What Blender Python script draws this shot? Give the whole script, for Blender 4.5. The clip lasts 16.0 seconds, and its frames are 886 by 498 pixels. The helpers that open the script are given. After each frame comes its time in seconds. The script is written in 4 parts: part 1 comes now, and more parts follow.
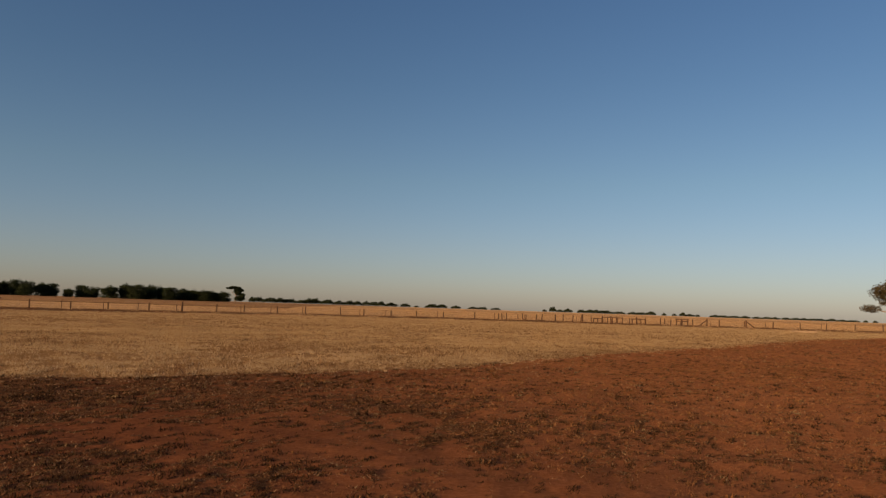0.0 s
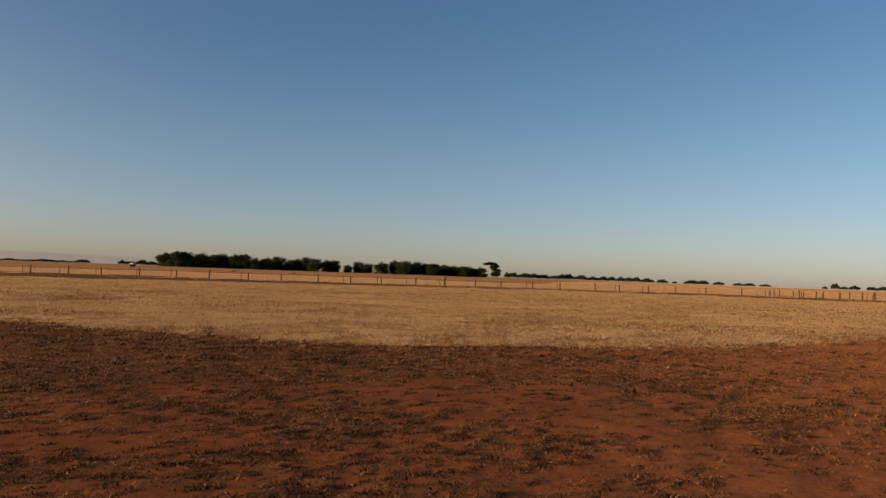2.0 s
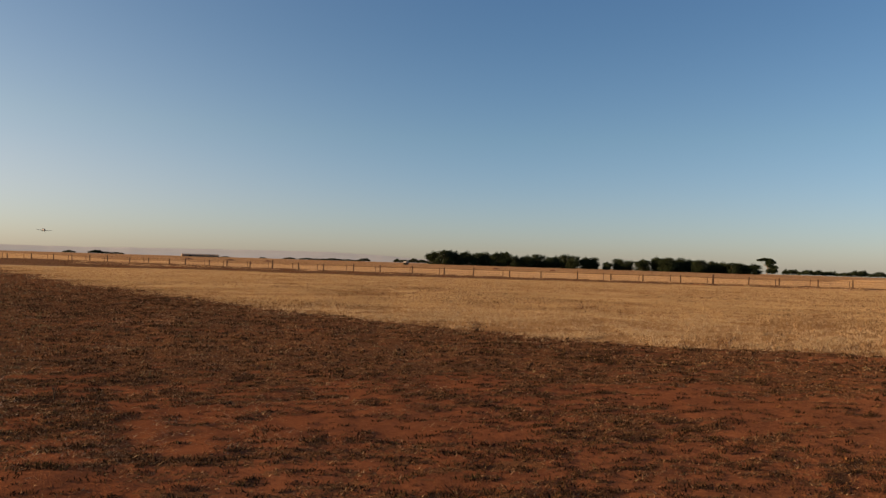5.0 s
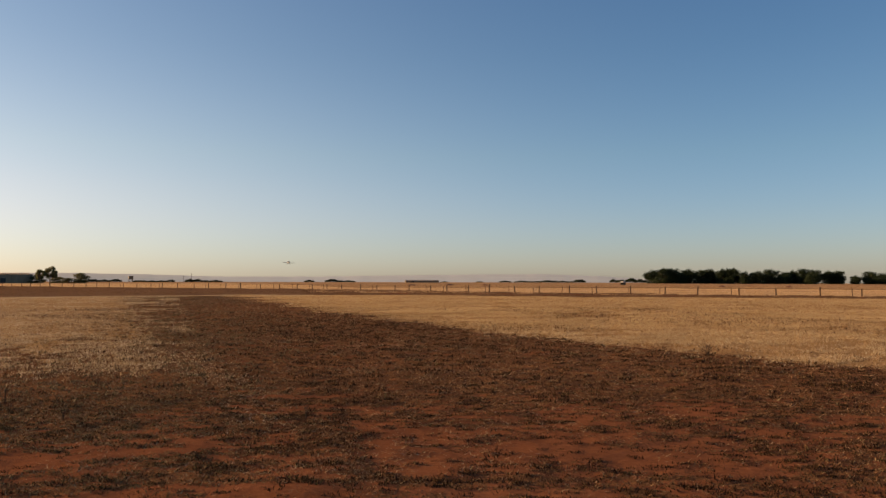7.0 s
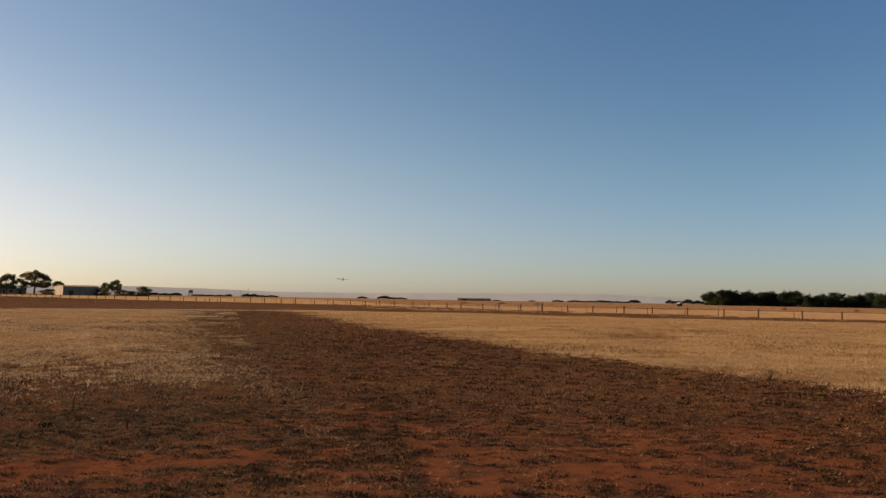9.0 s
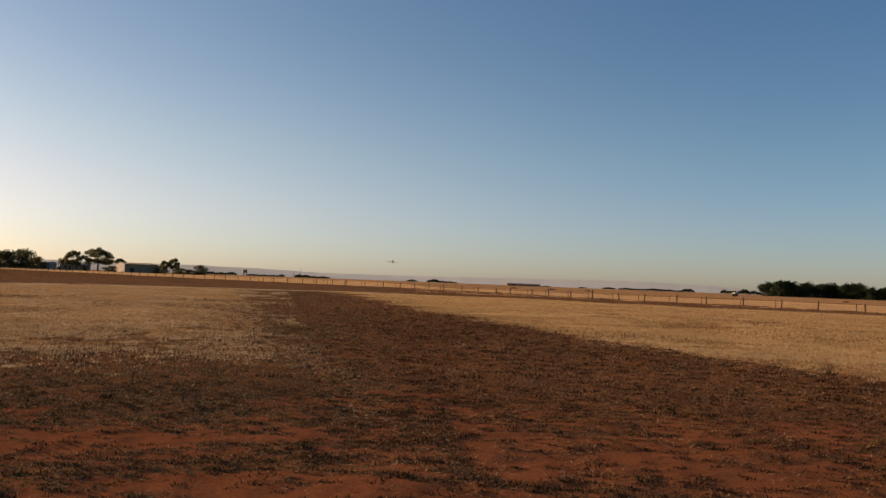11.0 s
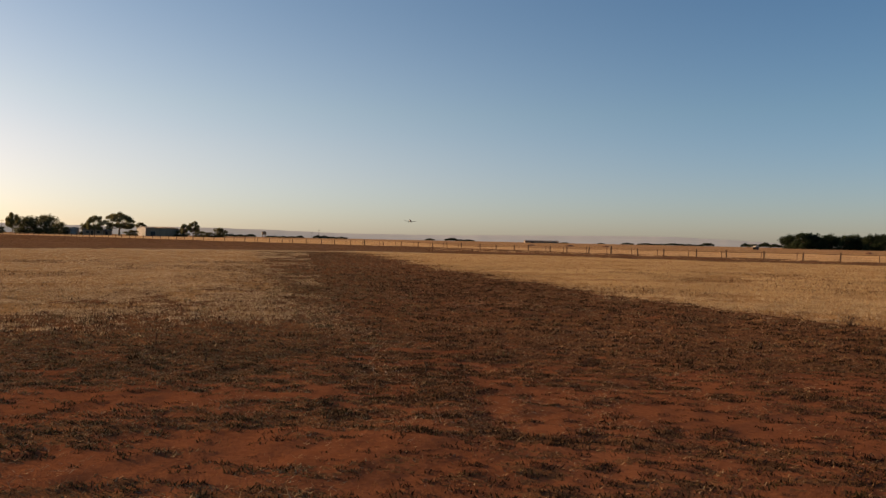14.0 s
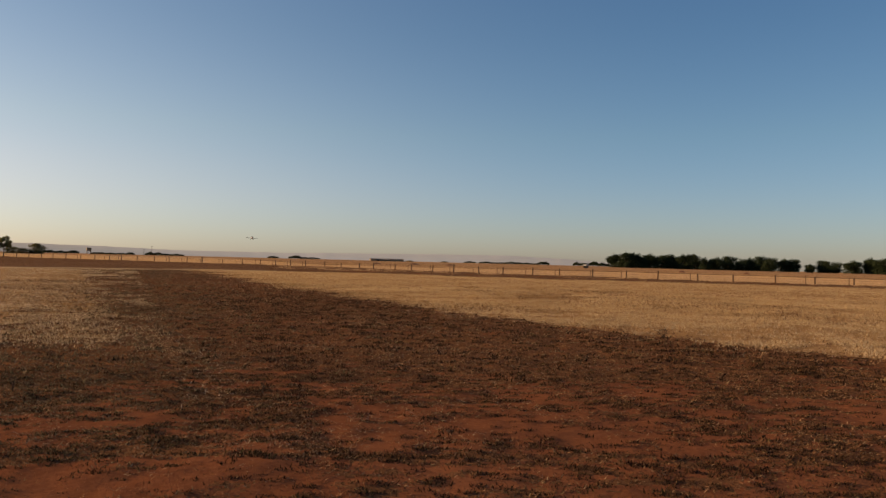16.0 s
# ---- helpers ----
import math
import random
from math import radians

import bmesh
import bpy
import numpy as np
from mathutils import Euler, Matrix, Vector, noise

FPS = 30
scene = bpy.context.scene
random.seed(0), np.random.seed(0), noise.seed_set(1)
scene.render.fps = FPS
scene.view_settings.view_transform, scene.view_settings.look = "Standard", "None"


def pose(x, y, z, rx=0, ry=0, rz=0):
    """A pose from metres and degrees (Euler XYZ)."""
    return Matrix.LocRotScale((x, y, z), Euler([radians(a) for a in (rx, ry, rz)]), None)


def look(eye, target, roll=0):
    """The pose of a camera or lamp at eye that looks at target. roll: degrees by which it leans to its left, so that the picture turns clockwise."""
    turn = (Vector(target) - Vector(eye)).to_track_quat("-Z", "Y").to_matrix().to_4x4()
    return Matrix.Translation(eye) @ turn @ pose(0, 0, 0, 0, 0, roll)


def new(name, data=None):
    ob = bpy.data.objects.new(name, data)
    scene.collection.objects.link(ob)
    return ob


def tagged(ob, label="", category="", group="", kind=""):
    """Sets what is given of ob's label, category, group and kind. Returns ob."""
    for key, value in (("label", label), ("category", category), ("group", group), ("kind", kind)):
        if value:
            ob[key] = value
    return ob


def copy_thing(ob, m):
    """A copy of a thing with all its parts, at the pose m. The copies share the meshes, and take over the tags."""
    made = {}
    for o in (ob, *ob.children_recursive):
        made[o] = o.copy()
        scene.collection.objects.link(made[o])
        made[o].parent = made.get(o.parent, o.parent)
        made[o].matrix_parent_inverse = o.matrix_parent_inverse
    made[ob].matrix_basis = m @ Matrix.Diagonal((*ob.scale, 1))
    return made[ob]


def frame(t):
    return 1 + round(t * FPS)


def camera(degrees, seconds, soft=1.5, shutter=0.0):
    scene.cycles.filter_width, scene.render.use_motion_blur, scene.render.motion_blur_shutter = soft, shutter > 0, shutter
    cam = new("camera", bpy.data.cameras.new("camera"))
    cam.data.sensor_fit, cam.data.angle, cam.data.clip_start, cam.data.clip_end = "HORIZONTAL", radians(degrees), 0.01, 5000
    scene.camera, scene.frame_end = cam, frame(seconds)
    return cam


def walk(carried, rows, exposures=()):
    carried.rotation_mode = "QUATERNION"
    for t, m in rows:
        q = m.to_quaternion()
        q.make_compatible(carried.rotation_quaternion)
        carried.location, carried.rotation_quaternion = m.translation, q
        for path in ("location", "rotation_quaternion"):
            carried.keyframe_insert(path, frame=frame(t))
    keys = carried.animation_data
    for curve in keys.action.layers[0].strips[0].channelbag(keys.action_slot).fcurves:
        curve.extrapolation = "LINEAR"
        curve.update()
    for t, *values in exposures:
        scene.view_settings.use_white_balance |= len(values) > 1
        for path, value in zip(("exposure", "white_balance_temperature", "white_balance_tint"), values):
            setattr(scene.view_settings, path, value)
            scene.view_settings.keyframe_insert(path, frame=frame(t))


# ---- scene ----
# The camera: a phone held at head height by someone who turns to follow an aircraft.
cam = camera(63.20, 16.0, soft=1.3)
# seconds, x, y, z, then degrees of yaw (to the left), pitch (up) and roll
ROWS = [
    (0, -0.000, -0.000, 1.650, 0.01, 4.56, 1.90),
    (0.5, 0.007, 0.041, 1.634, 5.97, 2.60, 1.55),
    (1, -0.042, 0.063, 1.641, 9.44, 1.70, 2.51),
    (1.5, -0.118, 0.070, 1.636, 14.86, 2.67, 2.13),
    (2, -0.176, 0.056, 1.628, 19.84, 1.94, 2.01),
    (2.5, -0.190, 0.044, 1.626, 23.00, 1.86, 2.33),
    (3, -0.204, 0.046, 1.620, 27.41, 1.51, 2.53),
    (3.5, -0.243, 0.045, 1.622, 33.13, 1.43, 2.11),
    (3.7, -0.245, 0.047, 1.612, 35.02, 1.47, 1.64),
    (5.8, -0.315, 0.039, 1.658, 47.32, 0.53, 1.11),
    (6, -0.327, 0.010, 1.650, 50.82, 0.61, 0.32),
    (6.5, -0.358, 0.038, 1.652, 55.72, 0.96, 0.32),
    (7, -0.354, 0.005, 1.663, 57.08, 2.50, 0.12),
    (7.5, -0.350, -0.001, 1.663, 57.23, 4.53, 0.93),
    (8, -0.336, -0.006, 1.655, 58.04, 4.10, 0.97),
    (8.5, -0.347, -0.015, 1.663, 58.75, 4.07, 1.05),
    (9, -0.356, -0.031, 1.661, 61.26, 3.89, 0.97),
    (9.5, -0.365, -0.048, 1.659, 62.88, 2.31, 2.06),
    (9.7, -0.376, -0.059, 1.653, 63.70, 2.75, 2.07),
    (11.8, -0.374, -0.003, 1.664, 66.29, 1.54, 2.15),
    (12, -0.374, -0.010, 1.662, 66.60, 1.04, 1.98),
    (12.5, -0.379, -0.005, 1.648, 67.44, -0.10, 1.62),
    (13, -0.380, -0.001, 1.647, 67.66, -0.59, 1.82),
    (13.5, -0.382, 0.003, 1.650, 67.40, -0.82, 1.21),
    (14, -0.369, 0.002, 1.651, 66.52, -0.81, 1.19),
    (14.5, -0.350, 0.021, 1.653, 63.58, 0.26, 0.81),
    (15, -0.346, 0.021, 1.655, 61.07, 1.19, 1.58),
    (15.5, -0.328, 0.025, 1.657, 59.30, 1.16, 1.72),
    (16, -0.304, 0.044, 1.654, 54.32, 0.91, 1.45),
]
EXPOSURE, KELVIN, TINT = 0.92, 7550, 17
walk(cam, [(t, pose(x, y, z, 90 + pitch, 0, yaw) @ pose(0, 0, 0, 0, 0, roll)) for t, x, y, z, yaw, pitch, roll in ROWS],
     exposures=[(t, EXPOSURE + stops, KELVIN + warm, TINT + warm / 100) for t, stops, warm in ((0.0, -0.44, 400), (1.0, -0.28, 380), (2.0, -0.12, 240), (3.5, -0.02, 60), (5.8, 0.14, 60), (7.0, 0.16, 40), (9.0, 0.05, 0), (12.0, 0.0, 0), (16.0, 0.0, 0))])

# ---------------------------------------------------------------- light
SUN_AZ, SUN_EL = 129.0, 11.5  # degrees to the left of +y, and above the horizon


def heading(az):
    """The level direction az degrees to the left of +y."""
    return Vector((-math.sin(radians(az)), math.cos(radians(az)), 0))


def spot(az, d, z=0.0):
    """A place d metres from the origin along az."""
    v = heading(az) * d
    return Vector((v.x, v.y, z))


world = bpy.data.worlds.new("sky")
scene.world = world
world.use_nodes = True
wn = world.node_tree.nodes
sky = wn.new("ShaderNodeTexSky")
sky.sky_type = "NISHITA"
sky.sun_disc = False
sky.sun_elevation = radians(SUN_EL)
sky.sun_rotation = radians(-SUN_AZ)
sky.altitude, sky.air_density, sky.dust_density, sky.ozone_density = 50.0, 1.0, 0.45, 3.4
wn["Background"].inputs["Strength"].default_value = 0.07
s_dir = heading(SUN_AZ) * math.cos(radians(SUN_EL)) + Vector((0, 0, math.sin(radians(SUN_EL))))
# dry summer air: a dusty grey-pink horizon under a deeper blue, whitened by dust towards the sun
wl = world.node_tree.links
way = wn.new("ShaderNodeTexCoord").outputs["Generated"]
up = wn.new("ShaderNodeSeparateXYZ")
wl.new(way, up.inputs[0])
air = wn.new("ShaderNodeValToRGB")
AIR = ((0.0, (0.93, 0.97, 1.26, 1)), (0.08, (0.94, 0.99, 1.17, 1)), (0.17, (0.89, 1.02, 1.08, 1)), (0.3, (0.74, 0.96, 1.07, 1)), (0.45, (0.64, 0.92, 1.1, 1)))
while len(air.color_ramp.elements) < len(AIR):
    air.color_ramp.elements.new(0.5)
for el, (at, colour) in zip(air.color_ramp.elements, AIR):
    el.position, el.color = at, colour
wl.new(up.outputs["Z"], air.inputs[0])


def world_math(kind, a, b):
    n = wn.new("ShaderNodeMath")
    n.operation = kind
    for sock, v in zip(n.inputs, (a, b)):
        wl.new(v, sock)
    return n.outputs[0]


def world_step(value, lo, hi):
    n = wn.new("ShaderNodeMapRange")
    n.interpolation_type = "SMOOTHSTEP"
    n.inputs["From Min"].default_value, n.inputs["From Max"].default_value = lo, hi
    wl.new(value, n.inputs["Value"])
    return n.outputs[0]


def world_tint(fac, a, b):
    n = wn.new("ShaderNodeMix")
    n.data_type, n.blend_type = "RGBA", "MULTIPLY"
    if isinstance(fac, float):
        n.inputs[0].default_value = fac
    else:
        wl.new(fac, n.inputs[0])
    wl.new(a, n.inputs[6])
    if isinstance(b, tuple):
        n.inputs[7].default_value = b
    else:
        wl.new(b, n.inputs[7])
    return n.outputs[2]


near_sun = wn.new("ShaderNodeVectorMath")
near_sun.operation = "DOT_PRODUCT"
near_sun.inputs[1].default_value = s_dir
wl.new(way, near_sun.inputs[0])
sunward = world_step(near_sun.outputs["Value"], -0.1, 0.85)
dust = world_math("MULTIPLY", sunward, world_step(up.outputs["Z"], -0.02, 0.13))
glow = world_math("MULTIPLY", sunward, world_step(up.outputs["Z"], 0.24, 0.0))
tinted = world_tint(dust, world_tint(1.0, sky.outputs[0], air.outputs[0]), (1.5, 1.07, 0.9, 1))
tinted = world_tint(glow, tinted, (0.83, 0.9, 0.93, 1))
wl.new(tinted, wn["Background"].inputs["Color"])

sun_data = bpy.data.lights.new("sun", "SUN")
sun_data.energy, sun_data.angle, sun_data.color = 5.0, radians(0.6), (1.0, 0.7, 0.42)
sun = new("sun", sun_data)
sun.matrix_world = look(s_dir * 50, (0, 0, 0))


# ---------------------------------------------------------------- materials
def material(name, rough=0.9, spec=0.2):
    m = bpy.data.materials.new(name)
    m.use_nodes = True
    b = m.node_tree.nodes["Principled BSDF"]
    b.inputs["Roughness"].default_value = rough
    b.inputs["Specular IOR Level"].default_value = spec
    return m, m.node_tree.nodes, m.node_tree.links, b


def ramp(nodes, stops):
    r = nodes.new("ShaderNodeValToRGB")
    el = r.color_ramp.elements
    while len(el) < len(stops):
        el.new(0.5)
    for e, (p, c) in zip(el, stops):
        e.position, e.color = p, (*c, 1)
    return r


def noise_tex(nodes, links, coord, scale, detail=4, rough=0.55, stretch=(1, 1, 1)):
    mp = nodes.new("ShaderNodeMapping")
    mp.inputs["Scale"].default_value = stretch
    links.new(coord, mp.inputs["Vector"])
    n = nodes.new("ShaderNodeTexNoise")
    n.inputs["Scale"].default_value, n.inputs["Detail"].default_value, n.inputs["Roughness"].default_value = scale, detail, rough
    links.new(mp.outputs[0], n.inputs["Vector"])
    return n


def mix(nodes, links, fac, a, b, mode="MIX"):
    m = nodes.new("ShaderNodeMix")
    m.data_type, m.blend_type = "RGBA", mode
    if isinstance(fac, float):
        m.inputs["Factor"].default_value = fac
    else:
        links.new(fac, m.inputs["Factor"])
    for sock, v in ((m.inputs["A"], a), (m.inputs["B"], b)):
        if isinstance(v, tuple):
            sock.default_value = (*v, 1)
        else:
            links.new(v, sock)
    return m.outputs["Result"]


def soil(name, large, small, litter=None, big=0.35, fine=6.0, bump=0.6, dist=0.03, stretch=(1, 1, 1), turns=None):
    """Earth or mown ground: two scales of colour, specks of litter, fine relief. large and small: two colours each.
    turns: a tint towards the east, for browner soil and, painted in, the fuller light seen with the sun behind."""
    m, nodes, links, b = material(name, 1.0, 0.0)
    co = nodes.new("ShaderNodeNewGeometry").outputs["Position"]
    n1 = noise_tex(nodes, links, co, big, 5, 0.6, stretch)
    n2 = noise_tex(nodes, links, co, fine, 6, 0.7)
    r1 = ramp(nodes, [(0.35, large[0]), (0.65, large[1])])
    r2 = ramp(nodes, [(0.3, small[0]), (0.7, small[1])])
    links.new(n1.outputs[0], r1.inputs[0])
    links.new(n2.outputs[0], r2.inputs[0])
    col = mix(nodes, links, 0.45, r1.outputs[0], r2.outputs[0])
    n3 = noise_tex(nodes, links, co, fine * 4, 3, 0.6)
    if litter:
        n4 = noise_tex(nodes, links, co, fine * 1.7, 4, 0.75)
        cut = ramp(nodes, [(litter[1], (0, 0, 0)), (litter[1] + 0.1, (1, 1, 1))])
        links.new(n4.outputs[0], cut.inputs[0])
        col = mix(nodes, links, cut.outputs[0], col, litter[0])
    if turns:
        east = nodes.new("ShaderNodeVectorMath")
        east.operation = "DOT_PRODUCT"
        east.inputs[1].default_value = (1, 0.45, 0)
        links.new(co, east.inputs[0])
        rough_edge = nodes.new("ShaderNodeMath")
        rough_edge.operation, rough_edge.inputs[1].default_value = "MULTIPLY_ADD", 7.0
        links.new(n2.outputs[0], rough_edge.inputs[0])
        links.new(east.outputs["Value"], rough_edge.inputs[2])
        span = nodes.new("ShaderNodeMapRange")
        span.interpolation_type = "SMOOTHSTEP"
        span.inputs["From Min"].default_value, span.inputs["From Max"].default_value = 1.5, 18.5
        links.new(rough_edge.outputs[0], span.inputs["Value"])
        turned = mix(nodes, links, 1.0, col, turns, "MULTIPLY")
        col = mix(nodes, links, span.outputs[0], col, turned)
    links.new(col, b.inputs["Base Color"])
    add = nodes.new("ShaderNodeMath")
    add.operation = "ADD"
    links.new(n2.outputs[0], add.inputs[0])
    links.new(n3.outputs[0], add.inputs[1])
    bp = nodes.new("ShaderNodeBump")
    bp.inputs["Strength"].default_value, bp.inputs["Distance"].default_value = bump, dist
    links.new(add.outputs[0], bp.inputs["Height"])
    links.new(bp.outputs[0], b.inputs["Normal"])
    return m


def fibre(name, stops, rough=0.8, through_light=0.0):
    """Blades, stems and leaves: the colour varies from piece to piece."""
    m, nodes, links, b = material(name, rough, 0.06)
    geo = nodes.new("ShaderNodeNewGeometry")
    r = ramp(nodes, stops)
    links.new(geo.outputs["Random Per Island"], r.inputs[0])
    n = noise_tex(nodes, links, geo.outputs["Position"], 0.25, 3)
    shade = ramp(nodes, [(0.3, (0.78, 0.76, 0.74)), (0.7, (1.1, 1.1, 1.1))])
    links.new(n.outputs[0], shade.inputs[0])
    col = mix(nodes, links, 1.0, r.outputs[0], shade.outputs[0], "MULTIPLY")
    links.new(col, b.inputs["Base Color"])
    if through_light:
        b.inputs["Subsurface Weight"].default_value = 0.0
        tr = nodes.new("ShaderNodeBsdfTranslucent")
        links.new(col, tr.inputs["Color"])
        ms = nodes.new("ShaderNodeMixShader")
        ms.inputs[0].default_value = through_light
        links.new(b.outputs[0], ms.inputs[1])
        links.new(tr.outputs[0], ms.inputs[2])
        links.new(ms.outputs[0], nodes["Material Output"].inputs["Surface"])
    return m


def surface(name, dark, light, scale=3.0, rough=0.7, metal=0.0, stretch=(1, 1, 1), bump=0.2):
    """Painted, wooden or metal surface with grain and stains."""
    m, nodes, links, b = material(name, rough, 0.3)
    co = nodes.new("ShaderNodeTexCoord").outputs["Object"]
    n1 = noise_tex(nodes, links, co, scale, 6, 0.65, stretch)
    n2 = noise_tex(nodes, links, co, scale * 0.2, 3)
    r1 = ramp(nodes, [(0.3, dark), (0.7, light)])
    links.new(n1.outputs[0], r1.inputs[0])
    r2 = ramp(nodes, [(0.35, (0.75, 0.72, 0.68)), (0.65, (1, 1, 1))])
    links.new(n2.outputs[0], r2.inputs[0])
    links.new(mix(nodes, links, 1.0, r1.outputs[0], r2.outputs[0], "MULTIPLY"), b.inputs["Base Color"])
    b.inputs["Metallic"].default_value = metal
    bp = nodes.new("ShaderNodeBump")
    bp.inputs["Strength"].default_value, bp.inputs["Distance"].default_value = bump, 0.01
    links.new(n1.outputs[0], bp.inputs["Height"])
    links.new(bp.outputs[0], b.inputs["Normal"])
    return m


# its eastward tint doubles the brightness, partly painting in front-lit ground
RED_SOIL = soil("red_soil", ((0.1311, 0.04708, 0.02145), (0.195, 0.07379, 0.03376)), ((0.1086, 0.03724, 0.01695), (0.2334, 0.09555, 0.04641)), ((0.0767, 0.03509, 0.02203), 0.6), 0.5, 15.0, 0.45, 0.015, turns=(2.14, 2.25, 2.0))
STUBBLE_SOIL = soil("straw_covered_soil", ((0.2603, 0.1435, 0.06078), (0.3645, 0.2261, 0.1042)), ((0.1735, 0.08698, 0.03654), (0.3645, 0.2348, 0.1128)), ((0.09547, 0.04343, 0.02076), 0.58), 0.25, 5.0, 0.8, 0.06, (0.4, 1.3, 1))
PADDOCK_SOIL = soil("dry_paddock", ((0.3957, 0.249, 0.1212), (0.5161, 0.3434, 0.1795)), ((0.3441, 0.2146, 0.1032), (0.5161, 0.3606, 0.1975)), None, 0.03, 0.5, 0.6, 0.15)
FAR_SOIL = soil("far_red_brown_paddock", ((0.2513, 0.1369, 0.06812), (0.3808, 0.2406, 0.1282)), ((0.2361, 0.1244, 0.0663), (0.3808, 0.2572, 0.137)), None, 0.015, 0.3, 0.6, 0.2)
PLOUGH_SOIL = soil("ploughed_brown_soil", ((0.1235, 0.06759, 0.03875), (0.1766, 0.09955, 0.05712)), ((0.09713, 0.05478, 0.03062), (0.2031, 0.1194, 0.06925)), None, 0.06, 0.9, 0.8, 0.15)
LITTER_SOIL = soil("litter_covered_soil", ((0.1046, 0.04962, 0.02459), (0.1644, 0.07364, 0.03392)), ((0.06723, 0.03362, 0.01782), (0.2241, 0.1121, 0.05598)), ((0.2988, 0.2, 0.1103), 0.63), 0.5, 22.0, 0.9, 0.02)
TRACK_SOIL = soil("pale_track", ((0.34, 0.2516, 0.136), (0.3944, 0.2924, 0.17)), ((0.2992, 0.2108, 0.1156), (0.408, 0.3128, 0.1836)), None, 0.2, 2.0, 0.4, 0.03)

STRAW = fibre("dry_grass", [(0.0, (0.2757, 0.1818, 0.09212)), (0.5, (0.4353, 0.3181, 0.18)), (0.85, (0.5079, 0.3938, 0.2428)), (1.0, (0.5804, 0.4998, 0.3516))], 0.85, 0.4)
STRAW_FAR = fibre("dry_grass_far", [(0.0, (0.3482, 0.2385, 0.1214)), (0.6, (0.4208, 0.3066, 0.1674)), (1.0, (0.4789, 0.3711, 0.2218))], 0.85, 0.45)
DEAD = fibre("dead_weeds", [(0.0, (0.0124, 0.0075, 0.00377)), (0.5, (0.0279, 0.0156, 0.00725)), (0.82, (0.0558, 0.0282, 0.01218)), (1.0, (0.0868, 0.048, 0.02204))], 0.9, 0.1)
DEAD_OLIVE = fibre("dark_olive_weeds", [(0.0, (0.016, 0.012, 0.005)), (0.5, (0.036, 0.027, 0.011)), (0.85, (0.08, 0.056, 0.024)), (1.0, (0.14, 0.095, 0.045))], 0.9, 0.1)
MAT_BROWN = fibre("brown_weed_mat", [(0.0, (0.03554, 0.01896, 0.01016)), (0.45, (0.09776, 0.04968, 0.02495)), (0.8, (0.2134, 0.112, 0.05544)), (1.0, (0.3864, 0.258, 0.1428))], 0.9, 0.15)
# the next two are lightened partly to imitate the glare veil towards the sun
MAT_OLIVE = fibre("olive_weed_mat", [(0.0, (0.05356, 0.04161, 0.02124)), (0.5, (0.134, 0.103, 0.05309)), (0.8, (0.2677, 0.1982, 0.1062)), (1.0, (0.2834, 0.2132, 0.1245))], 0.9, 0.15)
STRAW_DULL = fibre("dull_dry_grass", [(0.0, (0.2886, 0.2025, 0.11)), (0.5, (0.4583, 0.3434, 0.2017)), (0.85, (0.5771, 0.4491, 0.2842)), (1.0, (0.7299, 0.5988, 0.4219))], 0.9, 0.2)
# lighter weeds for the eastern side; sunlit blades are painted into their colour
DRY_WEEDS = fibre("dry_orange_weeds", [(0.0, (0.05865, 0.02702, 0.009363)), (0.4, (0.166, 0.0755, 0.029)), (0.8, (0.232, 0.11, 0.046)), (1.0, (0.285, 0.15, 0.07))], 0.9, 0.2)
LITTER = fibre("straw_litter", [(0.0, (0.1064, 0.05982, 0.02991)), (0.5, (0.2659, 0.1662, 0.07976)), (1.0, (0.4321, 0.3257, 0.1861))], 0.8)
CLOD = fibre("soil_clods", [(0.0, (0.102, 0.0354, 0.0136)), (1.0, (0.1972, 0.0748, 0.0292))], 0.95)
VERGE = fibre("verge_weeds", [(0.0, (0.07062, 0.03528, 0.01752)), (0.7, (0.1324, 0.06852, 0.03324)), (1.0, (0.2472, 0.1469, 0.06852))], 0.85, 0.3)
STEM = fibre("thin_stems", [(0.0, (0.12, 0.05, 0.02)), (0.7, (0.22, 0.105, 0.042)), (1.0, (0.3, 0.17, 0.08))], 0.85, 0.3)
LEAF_DARK = fibre("dark_green_leaves", [(0.0, (0.0125, 0.0215, 0.01)), (0.6, (0.024, 0.037, 0.017)), (1.0, (0.045, 0.058, 0.027))], 0.7, 0.2)
# farmstead leaves: haze over the distance is partly mixed into these two colours
LEAF_GUM = fibre("grey_green_leaves", [(0.0, (0.06375, 0.06587, 0.02763)), (0.6, (0.1275, 0.1254, 0.05313)), (1.0, (0.2125, 0.1913, 0.085))], 0.6, 0.45)
LEAF_BUSH = fibre("hazed_olive_leaves", [(0.0, (0.04888, 0.05083, 0.0215)), (0.6, (0.08797, 0.08797, 0.0391)), (1.0, (0.1368, 0.1271, 0.05865))], 0.6, 0.4)
LEAF_DRY = fibre("brownish_gum_leaves", [(0.0, (0.042, 0.037, 0.018)), (0.6, (0.078, 0.064, 0.032)), (1.0, (0.12, 0.096, 0.05))], 0.7, 0.3)
BARK = surface("bark", (0.12, 0.08, 0.05), (0.28, 0.2, 0.13), 4.0, 0.9, 0.0, (1, 1, 0.3), 0.5)
TIMBER = surface("weathered_timber", (0.05625, 0.02974, 0.01575), (0.1181, 0.0648, 0.03416), 12.0, 0.85, 0.0, (1, 1, 0.12), 0.4)
WIRE = surface("rusty_wire", (0.075, 0.0375, 0.0225), (0.135, 0.075, 0.045), 8.0, 0.8, 0.2)
